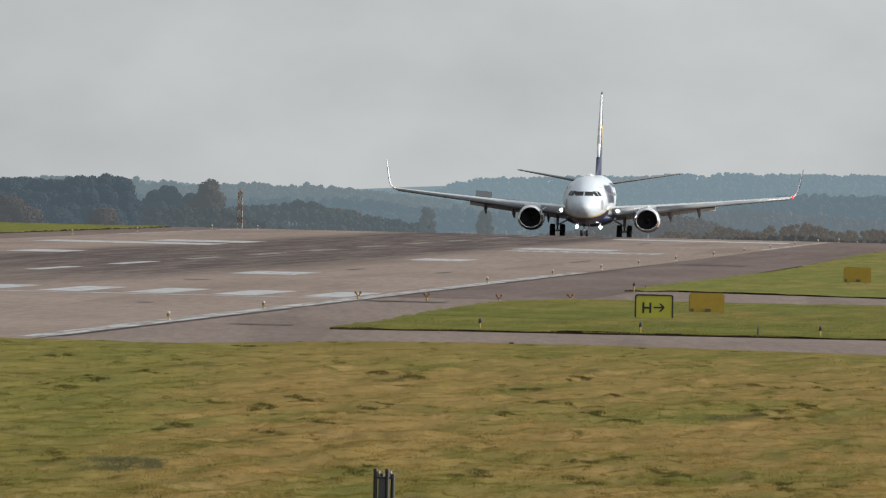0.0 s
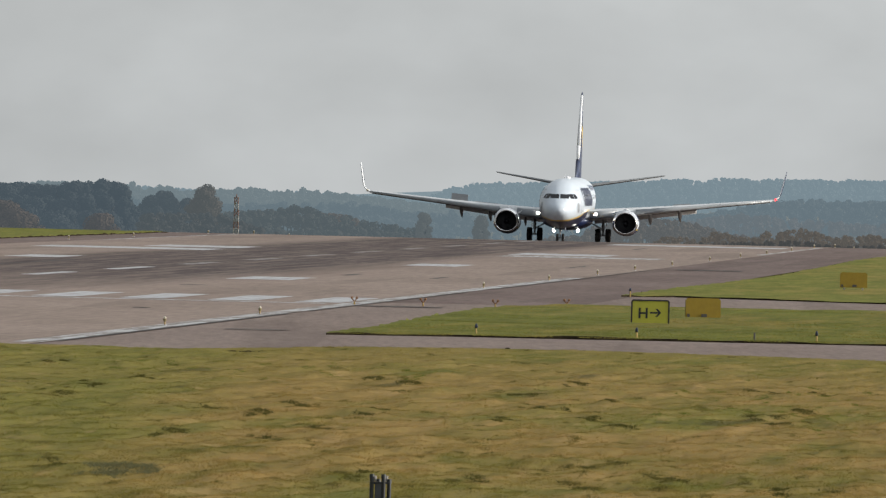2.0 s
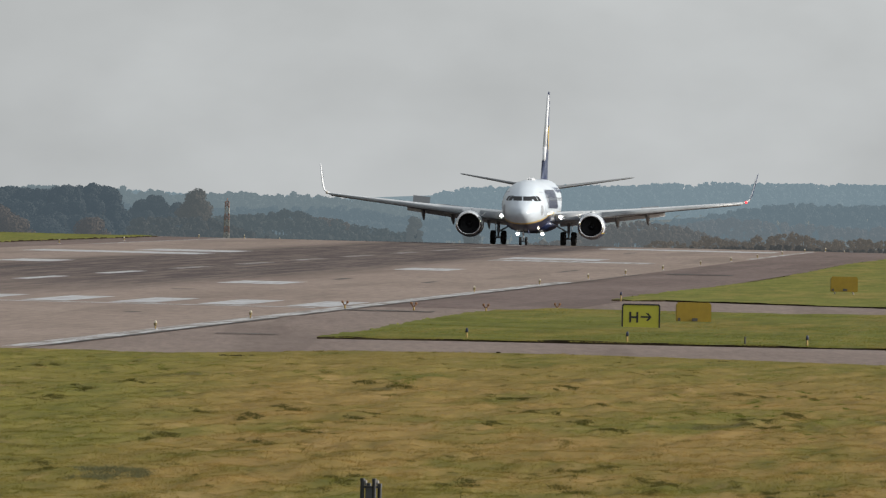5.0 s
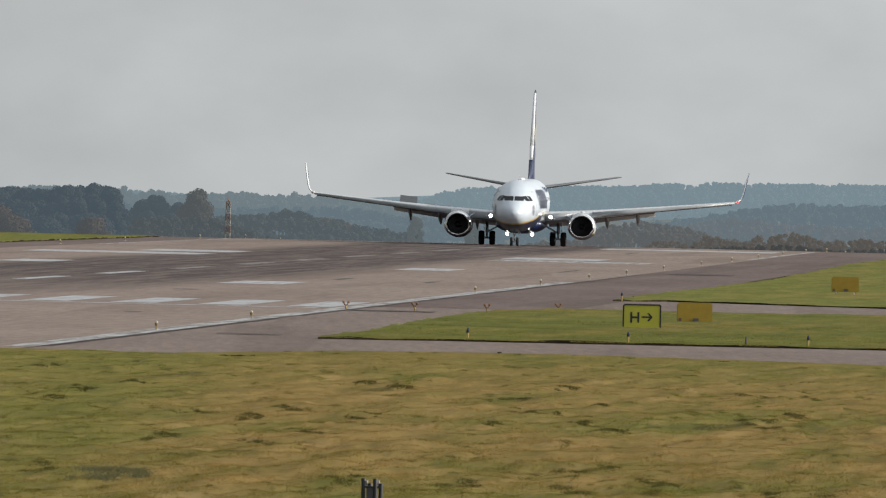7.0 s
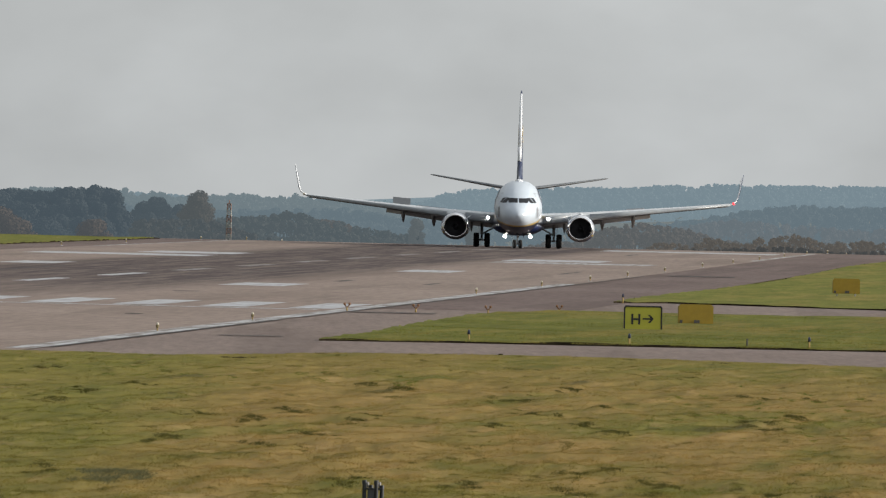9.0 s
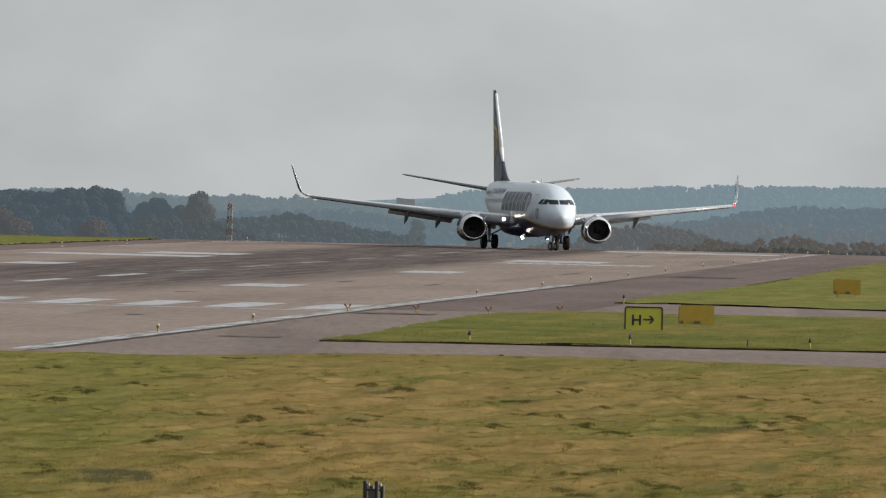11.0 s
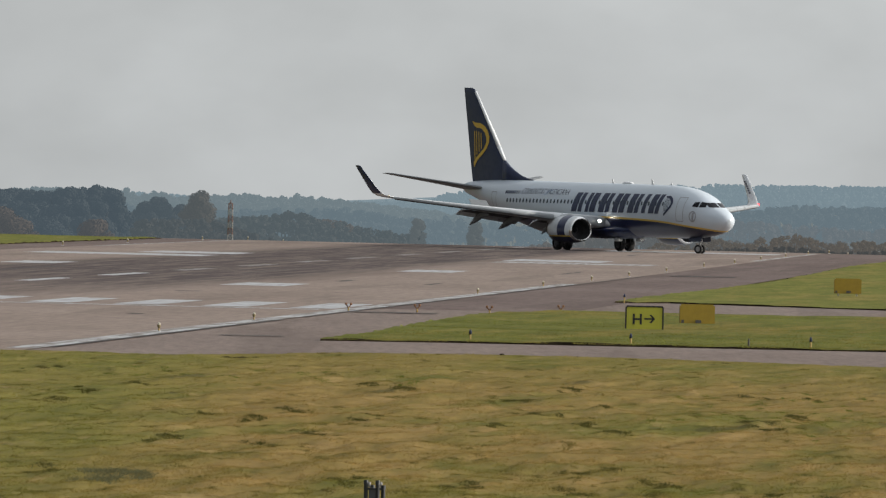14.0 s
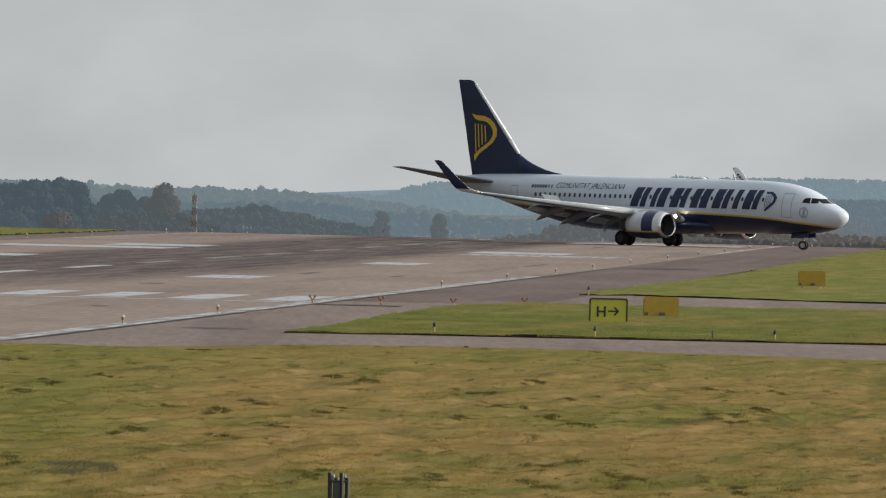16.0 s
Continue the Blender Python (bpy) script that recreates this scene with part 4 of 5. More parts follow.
            part("door", bm, SEAM, body, "closed cabin door", False)
        bm = bmesh.new()
        for s in (16.4, 17.4):
            for c in (((s, 3.3), (s - 0.03, 3.3), (s - 0.03, 4.3), (s, 4.3)), ((s + 0.52, 3.3), (s + 0.49, 3.3), (s + 0.49, 4.3), (s + 0.52, 4.3))):
                side_grid(bm, c, side, 5, 1, 0.010)
        part("overwing_exit", bm, SEAM, body, "overwing exit seams", False)
        # the airline's large wordmark as plain slanted shapes
        lean = 0.34
        x = 20.35
        for w, kind in ((1.95, 2), (1.9, 1), (2.0, 2), (2.15, 3), (2.0, 2), (0.95, 0), (1.95, 2)):
            bm = bmesh.new()
            z0, z1 = 3.02, 4.52

            def stroke(a, b, lo, hi):
                la, lb = (lo - z0) * lean, (hi - z0) * lean
                side_grid(bm, ((x - a - la, lo), (x - b - la, lo), (x - b - lb, hi), (x - a - lb, hi)), side, 6, 2, 0.022)

            ww = w - 0.56
            if kind == 0:
                stroke(0, 0.55, z0, z1)
            else:
                wide = ww * (0.36, 0.58, 0.48)[kind - 1]
                stroke(0, wide, z0, z1)
                stroke(wide + 0.16, ww + 0.12, z0, z1)
            part("wordmark_shape", bm, NAVY, body, "slanted navy wordmark shape", False)
            x -= w + 0.06
        bm = bmesh.new()  # small emblem by the door
        outer = [(6.85, 4.40), (6.3, 4.42), (5.9, 4.25), (5.62, 3.95), (5.75, 3.55), (6.2, 3.2), (6.75, 2.85)]
        inner = [(6.7, 4.22), (6.35, 4.24), (6.1, 4.1), (5.92, 3.9), (6.0, 3.62), (6.35, 3.35), (6.75, 3.05)]
        for i in range(6):
            side_grid(bm, (inner[i], outer[i], outer[i + 1], inner[i + 1]), side, 2, 1, 0.022)
        for k in range(4):
            s = 6.78 - 0.17 * k
            side_grid(bm, ((s, 3.15 + 0.08 * k), (s - 0.05, 3.15 + 0.08 * k), (s - 0.12, 4.15), (s - 0.07, 4.15)), side, 4, 1, 0.022)
        part("small_emblem", bm, NAVY, body, "small navy emblem", False)
        # registration, flags and nose badge as plain bars
        bm = bmesh.new()
        for k in range(6):
            s = 30.7 - 0.28 * k
            side_grid(bm, ((s, 4.30), (s - 0.2, 4.30), (s - 0.26, 4.55), (s - 0.06, 4.55)), side, 2, 1, 0.018)
        part("registration_bar", bm, NAVY, body, "unreadable registration", False)
        for k in range(2):
            s = 28.95 - 0.3 * k
            bm = bmesh.new()
            side_grid(bm, ((s, 4.30), (s - 0.13, 4.30), (s - 0.17, 4.55), (s - 0.04, 4.55)), side, 2, 1, 0.018)
            part("flag", bm, NAVY, body, "small dark flag", False)
        bm = bmesh.new()
        for k in range(12):
            a0, a1 = k * math.tau / 12, (k + 1) * math.tau / 12
            c, r0, r1 = (3.1, 2.86), 0.30, 0.40
            q = [(c[0] - r * math.cos(a), c[1] + r * 1.1 * math.sin(a)) for r, a in ((r0, a0), (r1, a0), (r1, a1), (r0, a1))]
            side_grid(bm, q, side, 1, 1, 0.02)
        side_grid(bm, ((3.2, 2.55), (3.0, 2.55), (2.95, 3.15), (3.15, 3.15)), side, 3, 1, 0.02)
        part("nose_badge", bm, SEAM, body, "round grey badge", False)
    # aerials and beacon on the crown
    for s, h in ((11.2, 0.38), (17.0, 0.30), (8.4, 0.16)):
        bm = bmesh.new()
        slab(bm, [(NOSE - s, -0.015, 5.22), (NOSE - s - 0.32, -0.015, 5.22), (NOSE - s - 0.38, -0.015, 5.29 + h), (NOSE - s - 0.24, -0.015, 5.29 + h)], (0, 1, 0), 0.03)
        part("aerial", bm, WHITE, body, "small blade aerial", False)
    bm = bmesh.new()
    bmesh.ops.create_uvsphere(bm, u_segments=14, v_segments=8, radius=1.0, matrix=pose(NOSE - 15.0, 0, 5.31) @ Matrix.Diagonal((0.75, 0.3, 0.14, 1)))
    part("antenna_dome", bm, WHITE, body, "low antenna dome")
    for s in (12.3, 24.2):
        bm = bmesh.new()
        slab(bm, [(NOSE - s, -0.012, 1.2), (NOSE - s - 0.3, -0.012, 1.2), (NOSE - s - 0.4, -0.012, 0.88), (NOSE - s - 0.25, -0.012, 0.88)], (0, 1, 0), 0.024)
        part("aerial", bm, WHITE, body, "small blade aerial", False)
    return body


def words(plane, text, s_aft, s_fore, z, side, mat):
    """Readable words wrapped on the fuselage's side."""
    cu = bpy.data.curves.new("words", "FONT")
    cu.body, cu.size, cu.shear = text, 1.0, 0.25
    ob = bpy.data.objects.new("words", cu)
    me = bpy.data.meshes.new_from_object(ob)
    bpy.data.objects.remove(ob)
    xs = [v.co.x for v in me.vertices]
    lo, hi = min(xs), max(xs)
    k = abs(s_aft - s_fore) / (hi - lo)
    for v in me.vertices:
        s = s_aft + (v.co.x - lo) / (hi - lo) * (s_fore - s_aft)
        zz = z + v.co.y * k * 1.1
        v.co = (NOSE - s, side * (shell_y(s, zz) + 0.02), zz)
    me.materials.append(mat)
    ob = new("lettering", me)
    ob.parent = plane
    tagged(ob, "navy slanted lettering")


def landing_light(parent, p, r, forward, deep=0.0):
    # a tube is added to hide the glowing disc from the side
    if deep:
        bm = bmesh.new()
        a, d = Vector(p), Vector(forward) * deep
        q = d.to_track_quat("Z", "Y").to_matrix()
        loft(bm, [[a + d * u + q @ Vector((rr * math.cos(k * math.tau / 16), rr * math.sin(k * math.tau / 16), 0)) for k in range(16)] for u, rr in ((-0.2, r * 1.1), (1.0, r * 1.1), (1.0, r * 1.04), (-0.2, r * 1.04))], caps=False)
        part("lamp_mask_tube", bm, STEEL, parent, "open tube added to mask the lamp from the side")
    bm = bmesh.new()
    rod(bm, p, Vector(p) + Vector(forward) * 0.05, r, n=16)
    part("landing_light", bm, LAMP, parent, "bright white landing light")
    bm = bmesh.new()
    rod(bm, Vector(p) - Vector(forward) * 0.16, Vector(p) - Vector(forward) * 0.004, r * 0.7, r * 1.12, n=16)
    part("light_housing", bm, STEEL, parent)


airliner = tagged(new("airliner"), "white and navy twin-engine airliner taxiing on the runway", "airplane")
body = build_fuselage(airliner)
for side in (1, -1):
    wing = build_wing(airliner, side)
    build_engine(airliner, side)
    landing_light(wing, (4.62, side * 2.4, 2.34), 0.13, (1, -side * 0.04, 0))
    landing_light(airliner, (5.0, side * 1.0, 0.92), 0.14, (1, 0, 0), 0.62)
build_tail(airliner)
nose_gear = build_gear(airliner)
for side in (1, -1):  # a light brush stroke between the two words
    bm = bmesh.new()
    for a, b in (((24.75, 4.22), (24.35, 4.50)), ((24.42, 4.46), (24.12, 4.72)), ((24.30, 4.72), (24.02, 4.76)), ((24.15, 4.68), (23.90, 4.60))):
        side_grid(bm, ((a[0], a[1]), (a[0] - 0.09, a[1]), (b[0] - 0.09, b[1]), b), side, 3, 1, 0.022)
    part("brush_stroke", bm, STROKE, body, "blue brush stroke", False)
words(body, "COMUNITAT VALENCIANA", 28.1, 21.2, 4.32, -1, NAVY)
words(body, "COMUNITAT VALENCIANA", 21.2, 28.1, 4.32, 1, NAVY)


# ---- trees and woods ----
RNG = np.random.default_rng(7)


def leaf_quads(centres, normals, size, rng):
    """Small four-sided leaf clumps at the centres, facing roughly along the normals."""
    n = len(centres)
    nn = normals + rng.normal(0, 0.30, (n, 3))
    nn /= np.linalg.norm(nn, axis=1, keepdims=True)
    t = np.cross(nn, rng.normal(0, 1, (n, 3)))
    t /= np.linalg.norm(t, axis=1, keepdims=True) + 1e-9
    b = np.cross(nn, t)
    k = (size * rng.uniform(0.6, 1.4, n))[:, None]
    q = [centres + t * k * 0.5, centres + b * k * 0.42, centres - t * k * 0.5, centres - b * k * 0.42]
    return np.stack(q, 1).reshape(-1, 3)


def crown_points(base, top, radius, rng, leaves, blobs=9, deep=0.62):
    """Leaf places over an uneven crown made of several boughs."""
    h = top - base
    pts, nor = [], []
    for k in range(blobs):
        u = rng.uniform(0.30, 0.88) if k else 0.84
        w = radius * (1.0 if u < 0.6 else 1.0 - 0.9 * (u - 0.6) / 0.4)
        a = rng.uniform(0, math.tau)
        c = np.array((math.cos(a) * w * 0.62, math.sin(a) * w * 0.62, base + h * u)) if k else np.array((0, 0, base + h * u))
        r = np.array((1, 1, 0.85)) * radius * rng.uniform(0.42, 0.62)
        r[2] = min(r[2], (top - c[2]) + 0.1 * h)
        d = rng.normal(0, 1, (leaves // blobs, 3))
        d /= np.linalg.norm(d, axis=1, keepdims=True)
        pts.append(c + d * r * rng.uniform(deep, 1.05, (len(d), 1)))
        nor.append(d)
    return np.concatenate(pts), np.concatenate(nor)


def quads_mesh(name, verts, mats):
    n = len(verts) // 4
    me = bpy.data.meshes.new(name)
    me.from_pydata(verts.tolist(), [], np.arange(n * 4).reshape(n, 4).tolist())
    for m in mats if isinstance(mats, (list, tuple)) else [mats]:
        me.materials.append(m)
    return me


def build_tree(height, radius, mat, seed, label, leaves=8500, low=0.25, blobs=16):
    """One tree at the origin: tapered trunk, limbs, and a crown of leaf clumps."""
    rng = np.random.default_rng(seed)
    tree = tagged(new("tree"), label, "tree", "trees behind the runway")
    bm = bmesh.new()
    rod(bm, (0, 0, -3.0), (0.1, 0, height * 0.7), 0.28, 0.08, 8)
    trunk = part("trunk", bm, HAZEBARK, tree)
    for k in range(6):
        a, u = k * 1.9 + seed, 0.35 + 0.07 * k
        bm = bmesh.new()
        rod(bm, (0.05, 0, height * u), (math.cos(a) * radius * 0.6, math.sin(a) * radius * 0.6, height * (u + 0.16)), 0.09, 0.03, 6)
        part("limb", bm, HAZEBARK, trunk)
    p, n = crown_points(height * low, height, radius, rng, leaves, blobs)
    ob = new("crown", quads_mesh("crown", leaf_quads(p, n, 0.27, rng), mat))
    ob.parent = tree
    return tree


def left_wood():
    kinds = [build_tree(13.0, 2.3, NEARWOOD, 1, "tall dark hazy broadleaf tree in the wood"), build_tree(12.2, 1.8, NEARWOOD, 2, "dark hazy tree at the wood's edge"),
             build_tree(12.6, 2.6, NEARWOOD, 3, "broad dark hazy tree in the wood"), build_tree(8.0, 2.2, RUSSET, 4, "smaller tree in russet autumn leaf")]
    tall = (13.0, 12.2, 12.6, 8.0)
    prof_x, prof_z = [-90, -56, -49.9, -47.2, -45.7, -43.9, -43.3, -42.7, -42.2, -41, -40.4, -39.8, -38.9, -37.8, -36.4, -35.6], [3.4, 3.4, 3.35, 3.15, 3.3, 3.25, 4.0, 4.0, 3.6, 3.45, 3.75, 4.0, 3.6, 3.55, 3.2, 2.6]
    spots = []
    for row, (y, drop) in enumerate(((1950, 0.0), (1920, 1.3), (1890, 3.0), (1865, 4.6))):
        x = -88.0 + row
        while x < -36.6 + 0.5 * row:
            spots.append((x, y + RNG.uniform(-10, 10), drop, row))
            x += RNG.uniform(0.7, 1.2) if row == 0 else RNG.uniform(1.2, 1.9)
    spots += [(-46.6, 1842, 2.55, 4), (-47.6, 1845, 2.3, 4), (-45.2, 1842, 3.3, 4), (-37.3, 1842, 3.6, 4)]
    first = set()
    for x, y, drop, row in spots:
        top = np.interp(x * 1950 / y, prof_x, prof_z) + 0.35 - drop + RNG.uniform(-0.25, 0.1) * (1 if row == 0 else 2)
        k = 3 if row == 4 else int(RNG.integers(0, 2)) if row == 0 else int(RNG.integers(0, 3))
        m = pose(x, y, top - tall[k], 0, 0, RNG.uniform(0, 360))
        if k in first:
            copy_thing(kinds[k], m)
        else:
            first.add(k)
            kinds[k].matrix_basis = m
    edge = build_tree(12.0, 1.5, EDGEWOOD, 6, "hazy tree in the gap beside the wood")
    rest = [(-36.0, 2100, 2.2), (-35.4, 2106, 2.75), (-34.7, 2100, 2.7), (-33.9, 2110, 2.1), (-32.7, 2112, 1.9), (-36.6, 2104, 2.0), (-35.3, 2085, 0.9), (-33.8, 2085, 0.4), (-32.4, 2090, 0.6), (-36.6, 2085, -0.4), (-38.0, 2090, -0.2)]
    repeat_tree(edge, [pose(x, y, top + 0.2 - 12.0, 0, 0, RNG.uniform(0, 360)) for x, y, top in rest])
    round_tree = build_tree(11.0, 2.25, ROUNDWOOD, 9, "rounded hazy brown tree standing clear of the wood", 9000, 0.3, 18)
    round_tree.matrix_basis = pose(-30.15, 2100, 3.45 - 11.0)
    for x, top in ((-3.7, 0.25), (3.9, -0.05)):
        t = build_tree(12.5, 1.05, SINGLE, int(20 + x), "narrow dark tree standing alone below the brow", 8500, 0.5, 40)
        t.matrix_basis = pose(x, 2300, top + 0.3 - 12.5)


def repeat_tree(first, places):
    first.matrix_basis = places[0]
    for m in places[1:]:
        copy_thing(first, m)


left_wood()


def far_house():
    """A pale gable and roof that show in the gap of the wood."""
    ob = tagged(new("house"), "small pale far-off house among the trees", "house", "houses behind the wood")
    bm = bmesh.new()
    box(bm, (0, 0, -4.0), (1.0, 4.0, 8.0))
    part("wall", bm, HOUSEPALE, ob, "pale plastered wall", False)
    bm = bmesh.new()
    slab(bm, [(-0.6, -2.1, 0.0), (0.6, -2.1, 0.0), (0.0, -2.1, 0.45)], (0, 1, 0), 4.2)
    part("roof", bm, HOUSEROOF, ob, "grey-brown tiled roof", False)
    return ob


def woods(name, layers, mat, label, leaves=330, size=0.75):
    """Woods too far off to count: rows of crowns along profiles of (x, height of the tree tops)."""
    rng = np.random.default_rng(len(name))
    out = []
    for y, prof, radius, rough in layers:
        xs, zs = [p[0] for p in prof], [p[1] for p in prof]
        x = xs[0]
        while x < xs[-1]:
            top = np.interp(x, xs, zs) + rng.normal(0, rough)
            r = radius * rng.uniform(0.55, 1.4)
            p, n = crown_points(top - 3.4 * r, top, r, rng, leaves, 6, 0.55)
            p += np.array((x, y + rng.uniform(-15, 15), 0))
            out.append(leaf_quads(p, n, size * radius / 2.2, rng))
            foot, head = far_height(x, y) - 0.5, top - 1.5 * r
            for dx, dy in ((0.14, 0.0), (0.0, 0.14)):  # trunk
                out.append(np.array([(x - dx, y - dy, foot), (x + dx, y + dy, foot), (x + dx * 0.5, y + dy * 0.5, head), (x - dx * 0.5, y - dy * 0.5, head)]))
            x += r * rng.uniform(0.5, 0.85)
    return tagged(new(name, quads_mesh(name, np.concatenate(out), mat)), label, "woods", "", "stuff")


house = far_house()
house.matrix_basis = pose(-40.5, 2300, 0.55)
copy_thing(house, pose(-38.6, 2330, 0.2, 0, 0, 20))

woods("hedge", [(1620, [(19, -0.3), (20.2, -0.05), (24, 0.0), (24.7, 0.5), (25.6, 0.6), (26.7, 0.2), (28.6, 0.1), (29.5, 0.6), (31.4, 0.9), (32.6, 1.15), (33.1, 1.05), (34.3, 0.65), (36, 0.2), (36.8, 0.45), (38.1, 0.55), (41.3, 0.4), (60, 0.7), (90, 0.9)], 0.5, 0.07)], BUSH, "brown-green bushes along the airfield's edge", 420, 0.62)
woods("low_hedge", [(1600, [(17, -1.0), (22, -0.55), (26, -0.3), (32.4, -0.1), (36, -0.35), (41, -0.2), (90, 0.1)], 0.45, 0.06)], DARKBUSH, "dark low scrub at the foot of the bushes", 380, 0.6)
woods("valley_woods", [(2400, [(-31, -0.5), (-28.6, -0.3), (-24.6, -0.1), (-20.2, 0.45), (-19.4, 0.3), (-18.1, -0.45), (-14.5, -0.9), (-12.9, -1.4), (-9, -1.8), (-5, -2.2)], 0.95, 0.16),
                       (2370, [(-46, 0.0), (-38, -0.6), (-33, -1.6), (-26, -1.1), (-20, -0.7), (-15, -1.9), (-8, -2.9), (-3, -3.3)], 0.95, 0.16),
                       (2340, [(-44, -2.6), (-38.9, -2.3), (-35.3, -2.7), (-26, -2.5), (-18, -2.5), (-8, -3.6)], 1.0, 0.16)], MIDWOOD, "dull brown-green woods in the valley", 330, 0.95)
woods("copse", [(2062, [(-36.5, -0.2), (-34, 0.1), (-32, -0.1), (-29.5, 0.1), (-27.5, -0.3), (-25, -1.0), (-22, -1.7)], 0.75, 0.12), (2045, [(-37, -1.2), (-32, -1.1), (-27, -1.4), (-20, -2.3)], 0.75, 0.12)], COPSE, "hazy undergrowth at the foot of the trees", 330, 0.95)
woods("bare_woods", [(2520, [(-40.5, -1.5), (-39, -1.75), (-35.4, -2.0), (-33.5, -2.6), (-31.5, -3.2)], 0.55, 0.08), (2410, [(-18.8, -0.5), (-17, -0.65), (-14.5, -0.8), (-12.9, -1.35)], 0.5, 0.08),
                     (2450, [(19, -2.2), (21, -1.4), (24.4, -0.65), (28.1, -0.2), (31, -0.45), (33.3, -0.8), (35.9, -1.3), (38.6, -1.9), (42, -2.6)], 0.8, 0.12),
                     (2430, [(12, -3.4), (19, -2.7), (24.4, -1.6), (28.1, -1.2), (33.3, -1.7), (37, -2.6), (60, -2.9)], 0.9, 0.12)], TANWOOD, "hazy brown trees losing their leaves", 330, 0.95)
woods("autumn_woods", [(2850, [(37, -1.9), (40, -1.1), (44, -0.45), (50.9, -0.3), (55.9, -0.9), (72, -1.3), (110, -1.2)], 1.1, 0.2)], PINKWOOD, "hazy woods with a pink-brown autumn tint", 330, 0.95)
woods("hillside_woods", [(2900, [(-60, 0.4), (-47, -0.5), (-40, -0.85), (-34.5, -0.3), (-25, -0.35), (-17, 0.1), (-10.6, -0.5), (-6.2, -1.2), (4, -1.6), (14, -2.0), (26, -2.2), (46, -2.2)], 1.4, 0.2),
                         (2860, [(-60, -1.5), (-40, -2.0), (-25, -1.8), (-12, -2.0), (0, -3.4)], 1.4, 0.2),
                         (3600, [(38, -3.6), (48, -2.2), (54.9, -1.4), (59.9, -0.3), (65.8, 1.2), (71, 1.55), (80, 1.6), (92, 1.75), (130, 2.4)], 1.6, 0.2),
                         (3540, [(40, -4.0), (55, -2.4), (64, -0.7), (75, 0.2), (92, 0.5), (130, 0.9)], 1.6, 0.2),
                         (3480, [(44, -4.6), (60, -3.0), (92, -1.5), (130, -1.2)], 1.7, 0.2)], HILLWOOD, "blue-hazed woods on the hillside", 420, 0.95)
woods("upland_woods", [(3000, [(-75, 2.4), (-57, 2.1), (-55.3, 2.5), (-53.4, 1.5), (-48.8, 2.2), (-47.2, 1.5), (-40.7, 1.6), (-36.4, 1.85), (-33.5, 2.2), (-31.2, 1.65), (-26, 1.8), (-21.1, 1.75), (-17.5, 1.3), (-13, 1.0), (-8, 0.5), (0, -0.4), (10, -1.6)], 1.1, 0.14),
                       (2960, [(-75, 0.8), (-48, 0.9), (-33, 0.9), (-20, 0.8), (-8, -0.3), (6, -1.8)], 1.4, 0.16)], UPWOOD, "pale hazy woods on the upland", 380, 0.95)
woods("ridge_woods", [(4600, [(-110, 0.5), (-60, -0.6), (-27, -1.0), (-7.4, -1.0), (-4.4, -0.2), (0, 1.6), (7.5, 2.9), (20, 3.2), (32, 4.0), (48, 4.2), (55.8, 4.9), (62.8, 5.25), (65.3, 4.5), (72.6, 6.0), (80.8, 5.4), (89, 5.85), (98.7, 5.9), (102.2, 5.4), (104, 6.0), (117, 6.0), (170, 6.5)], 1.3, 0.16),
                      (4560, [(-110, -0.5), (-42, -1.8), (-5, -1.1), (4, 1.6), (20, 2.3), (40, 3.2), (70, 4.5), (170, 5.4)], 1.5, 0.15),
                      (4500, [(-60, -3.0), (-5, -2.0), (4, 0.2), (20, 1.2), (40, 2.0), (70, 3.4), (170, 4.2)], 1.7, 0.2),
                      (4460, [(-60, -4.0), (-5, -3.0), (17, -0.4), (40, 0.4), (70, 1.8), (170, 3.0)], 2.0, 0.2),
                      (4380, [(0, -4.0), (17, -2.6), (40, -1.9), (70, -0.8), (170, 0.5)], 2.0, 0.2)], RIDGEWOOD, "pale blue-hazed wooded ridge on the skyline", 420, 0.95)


# ---- airfield fittings ----
def edge_light():
    ob = tagged(new("runway_edge_light"), "small elevated runway edge light on a yellow stem", "runway light", "lights along the runway edges")
    bm = bmesh.new()
    rod(bm, (0, 0, 0), (0, 0, 0.03), 0.11, 0.09, 12)
    part("base_plate", bm, STEEL, ob)
    bm = bmesh.new()
    rod(bm, (0, 0, 0.02), (0, 0, 0.14), 0.024, 0.024, 8)
    part("stem", bm, POSTYEL, ob)
    bm = bmesh.new()
    rod(bm, (0, 0, 0.13), (0, 0, 0.18), 0.04, 0.065, 10)
    rod(bm, (0, 0, 0.18), (0, 0, 0.24), 0.065, 0.06, 10)
    part("housing", bm, POSTPALE, ob, "pale housing")
    bm = bmesh.new()
    bmesh.ops.create_uvsphere(bm, u_segments=10, v_segments=6, radius=0.055, matrix=pose(0, 0, 0.26) @ Matrix.Diagonal((1, 1, 1.1, 1)))
    part("lens", bm, CLEAR, ob, "clear lit lens")
    return ob


def repeat(first, places):
    for i, m in enumerate(places):
        if i:
            copy_thing(first, m)
        else:
            first.matrix_basis = m


def on_runway(v, u, lift=0.0):
    p = RW @ Vector((v, u, 0))
    return pose(p.x, p.y, ground_height(p.y) + lift)


repeat(edge_light(), [on_runway(23.35, u) for u in (0, 54, 230, 301, 362, 415, 474, 541, 602, 660, 720, 780, 840, 900, 960)]
       + [on_runway(-25.4, u) for u in (634, 702, 790, 850, 900, 950, 1000)])


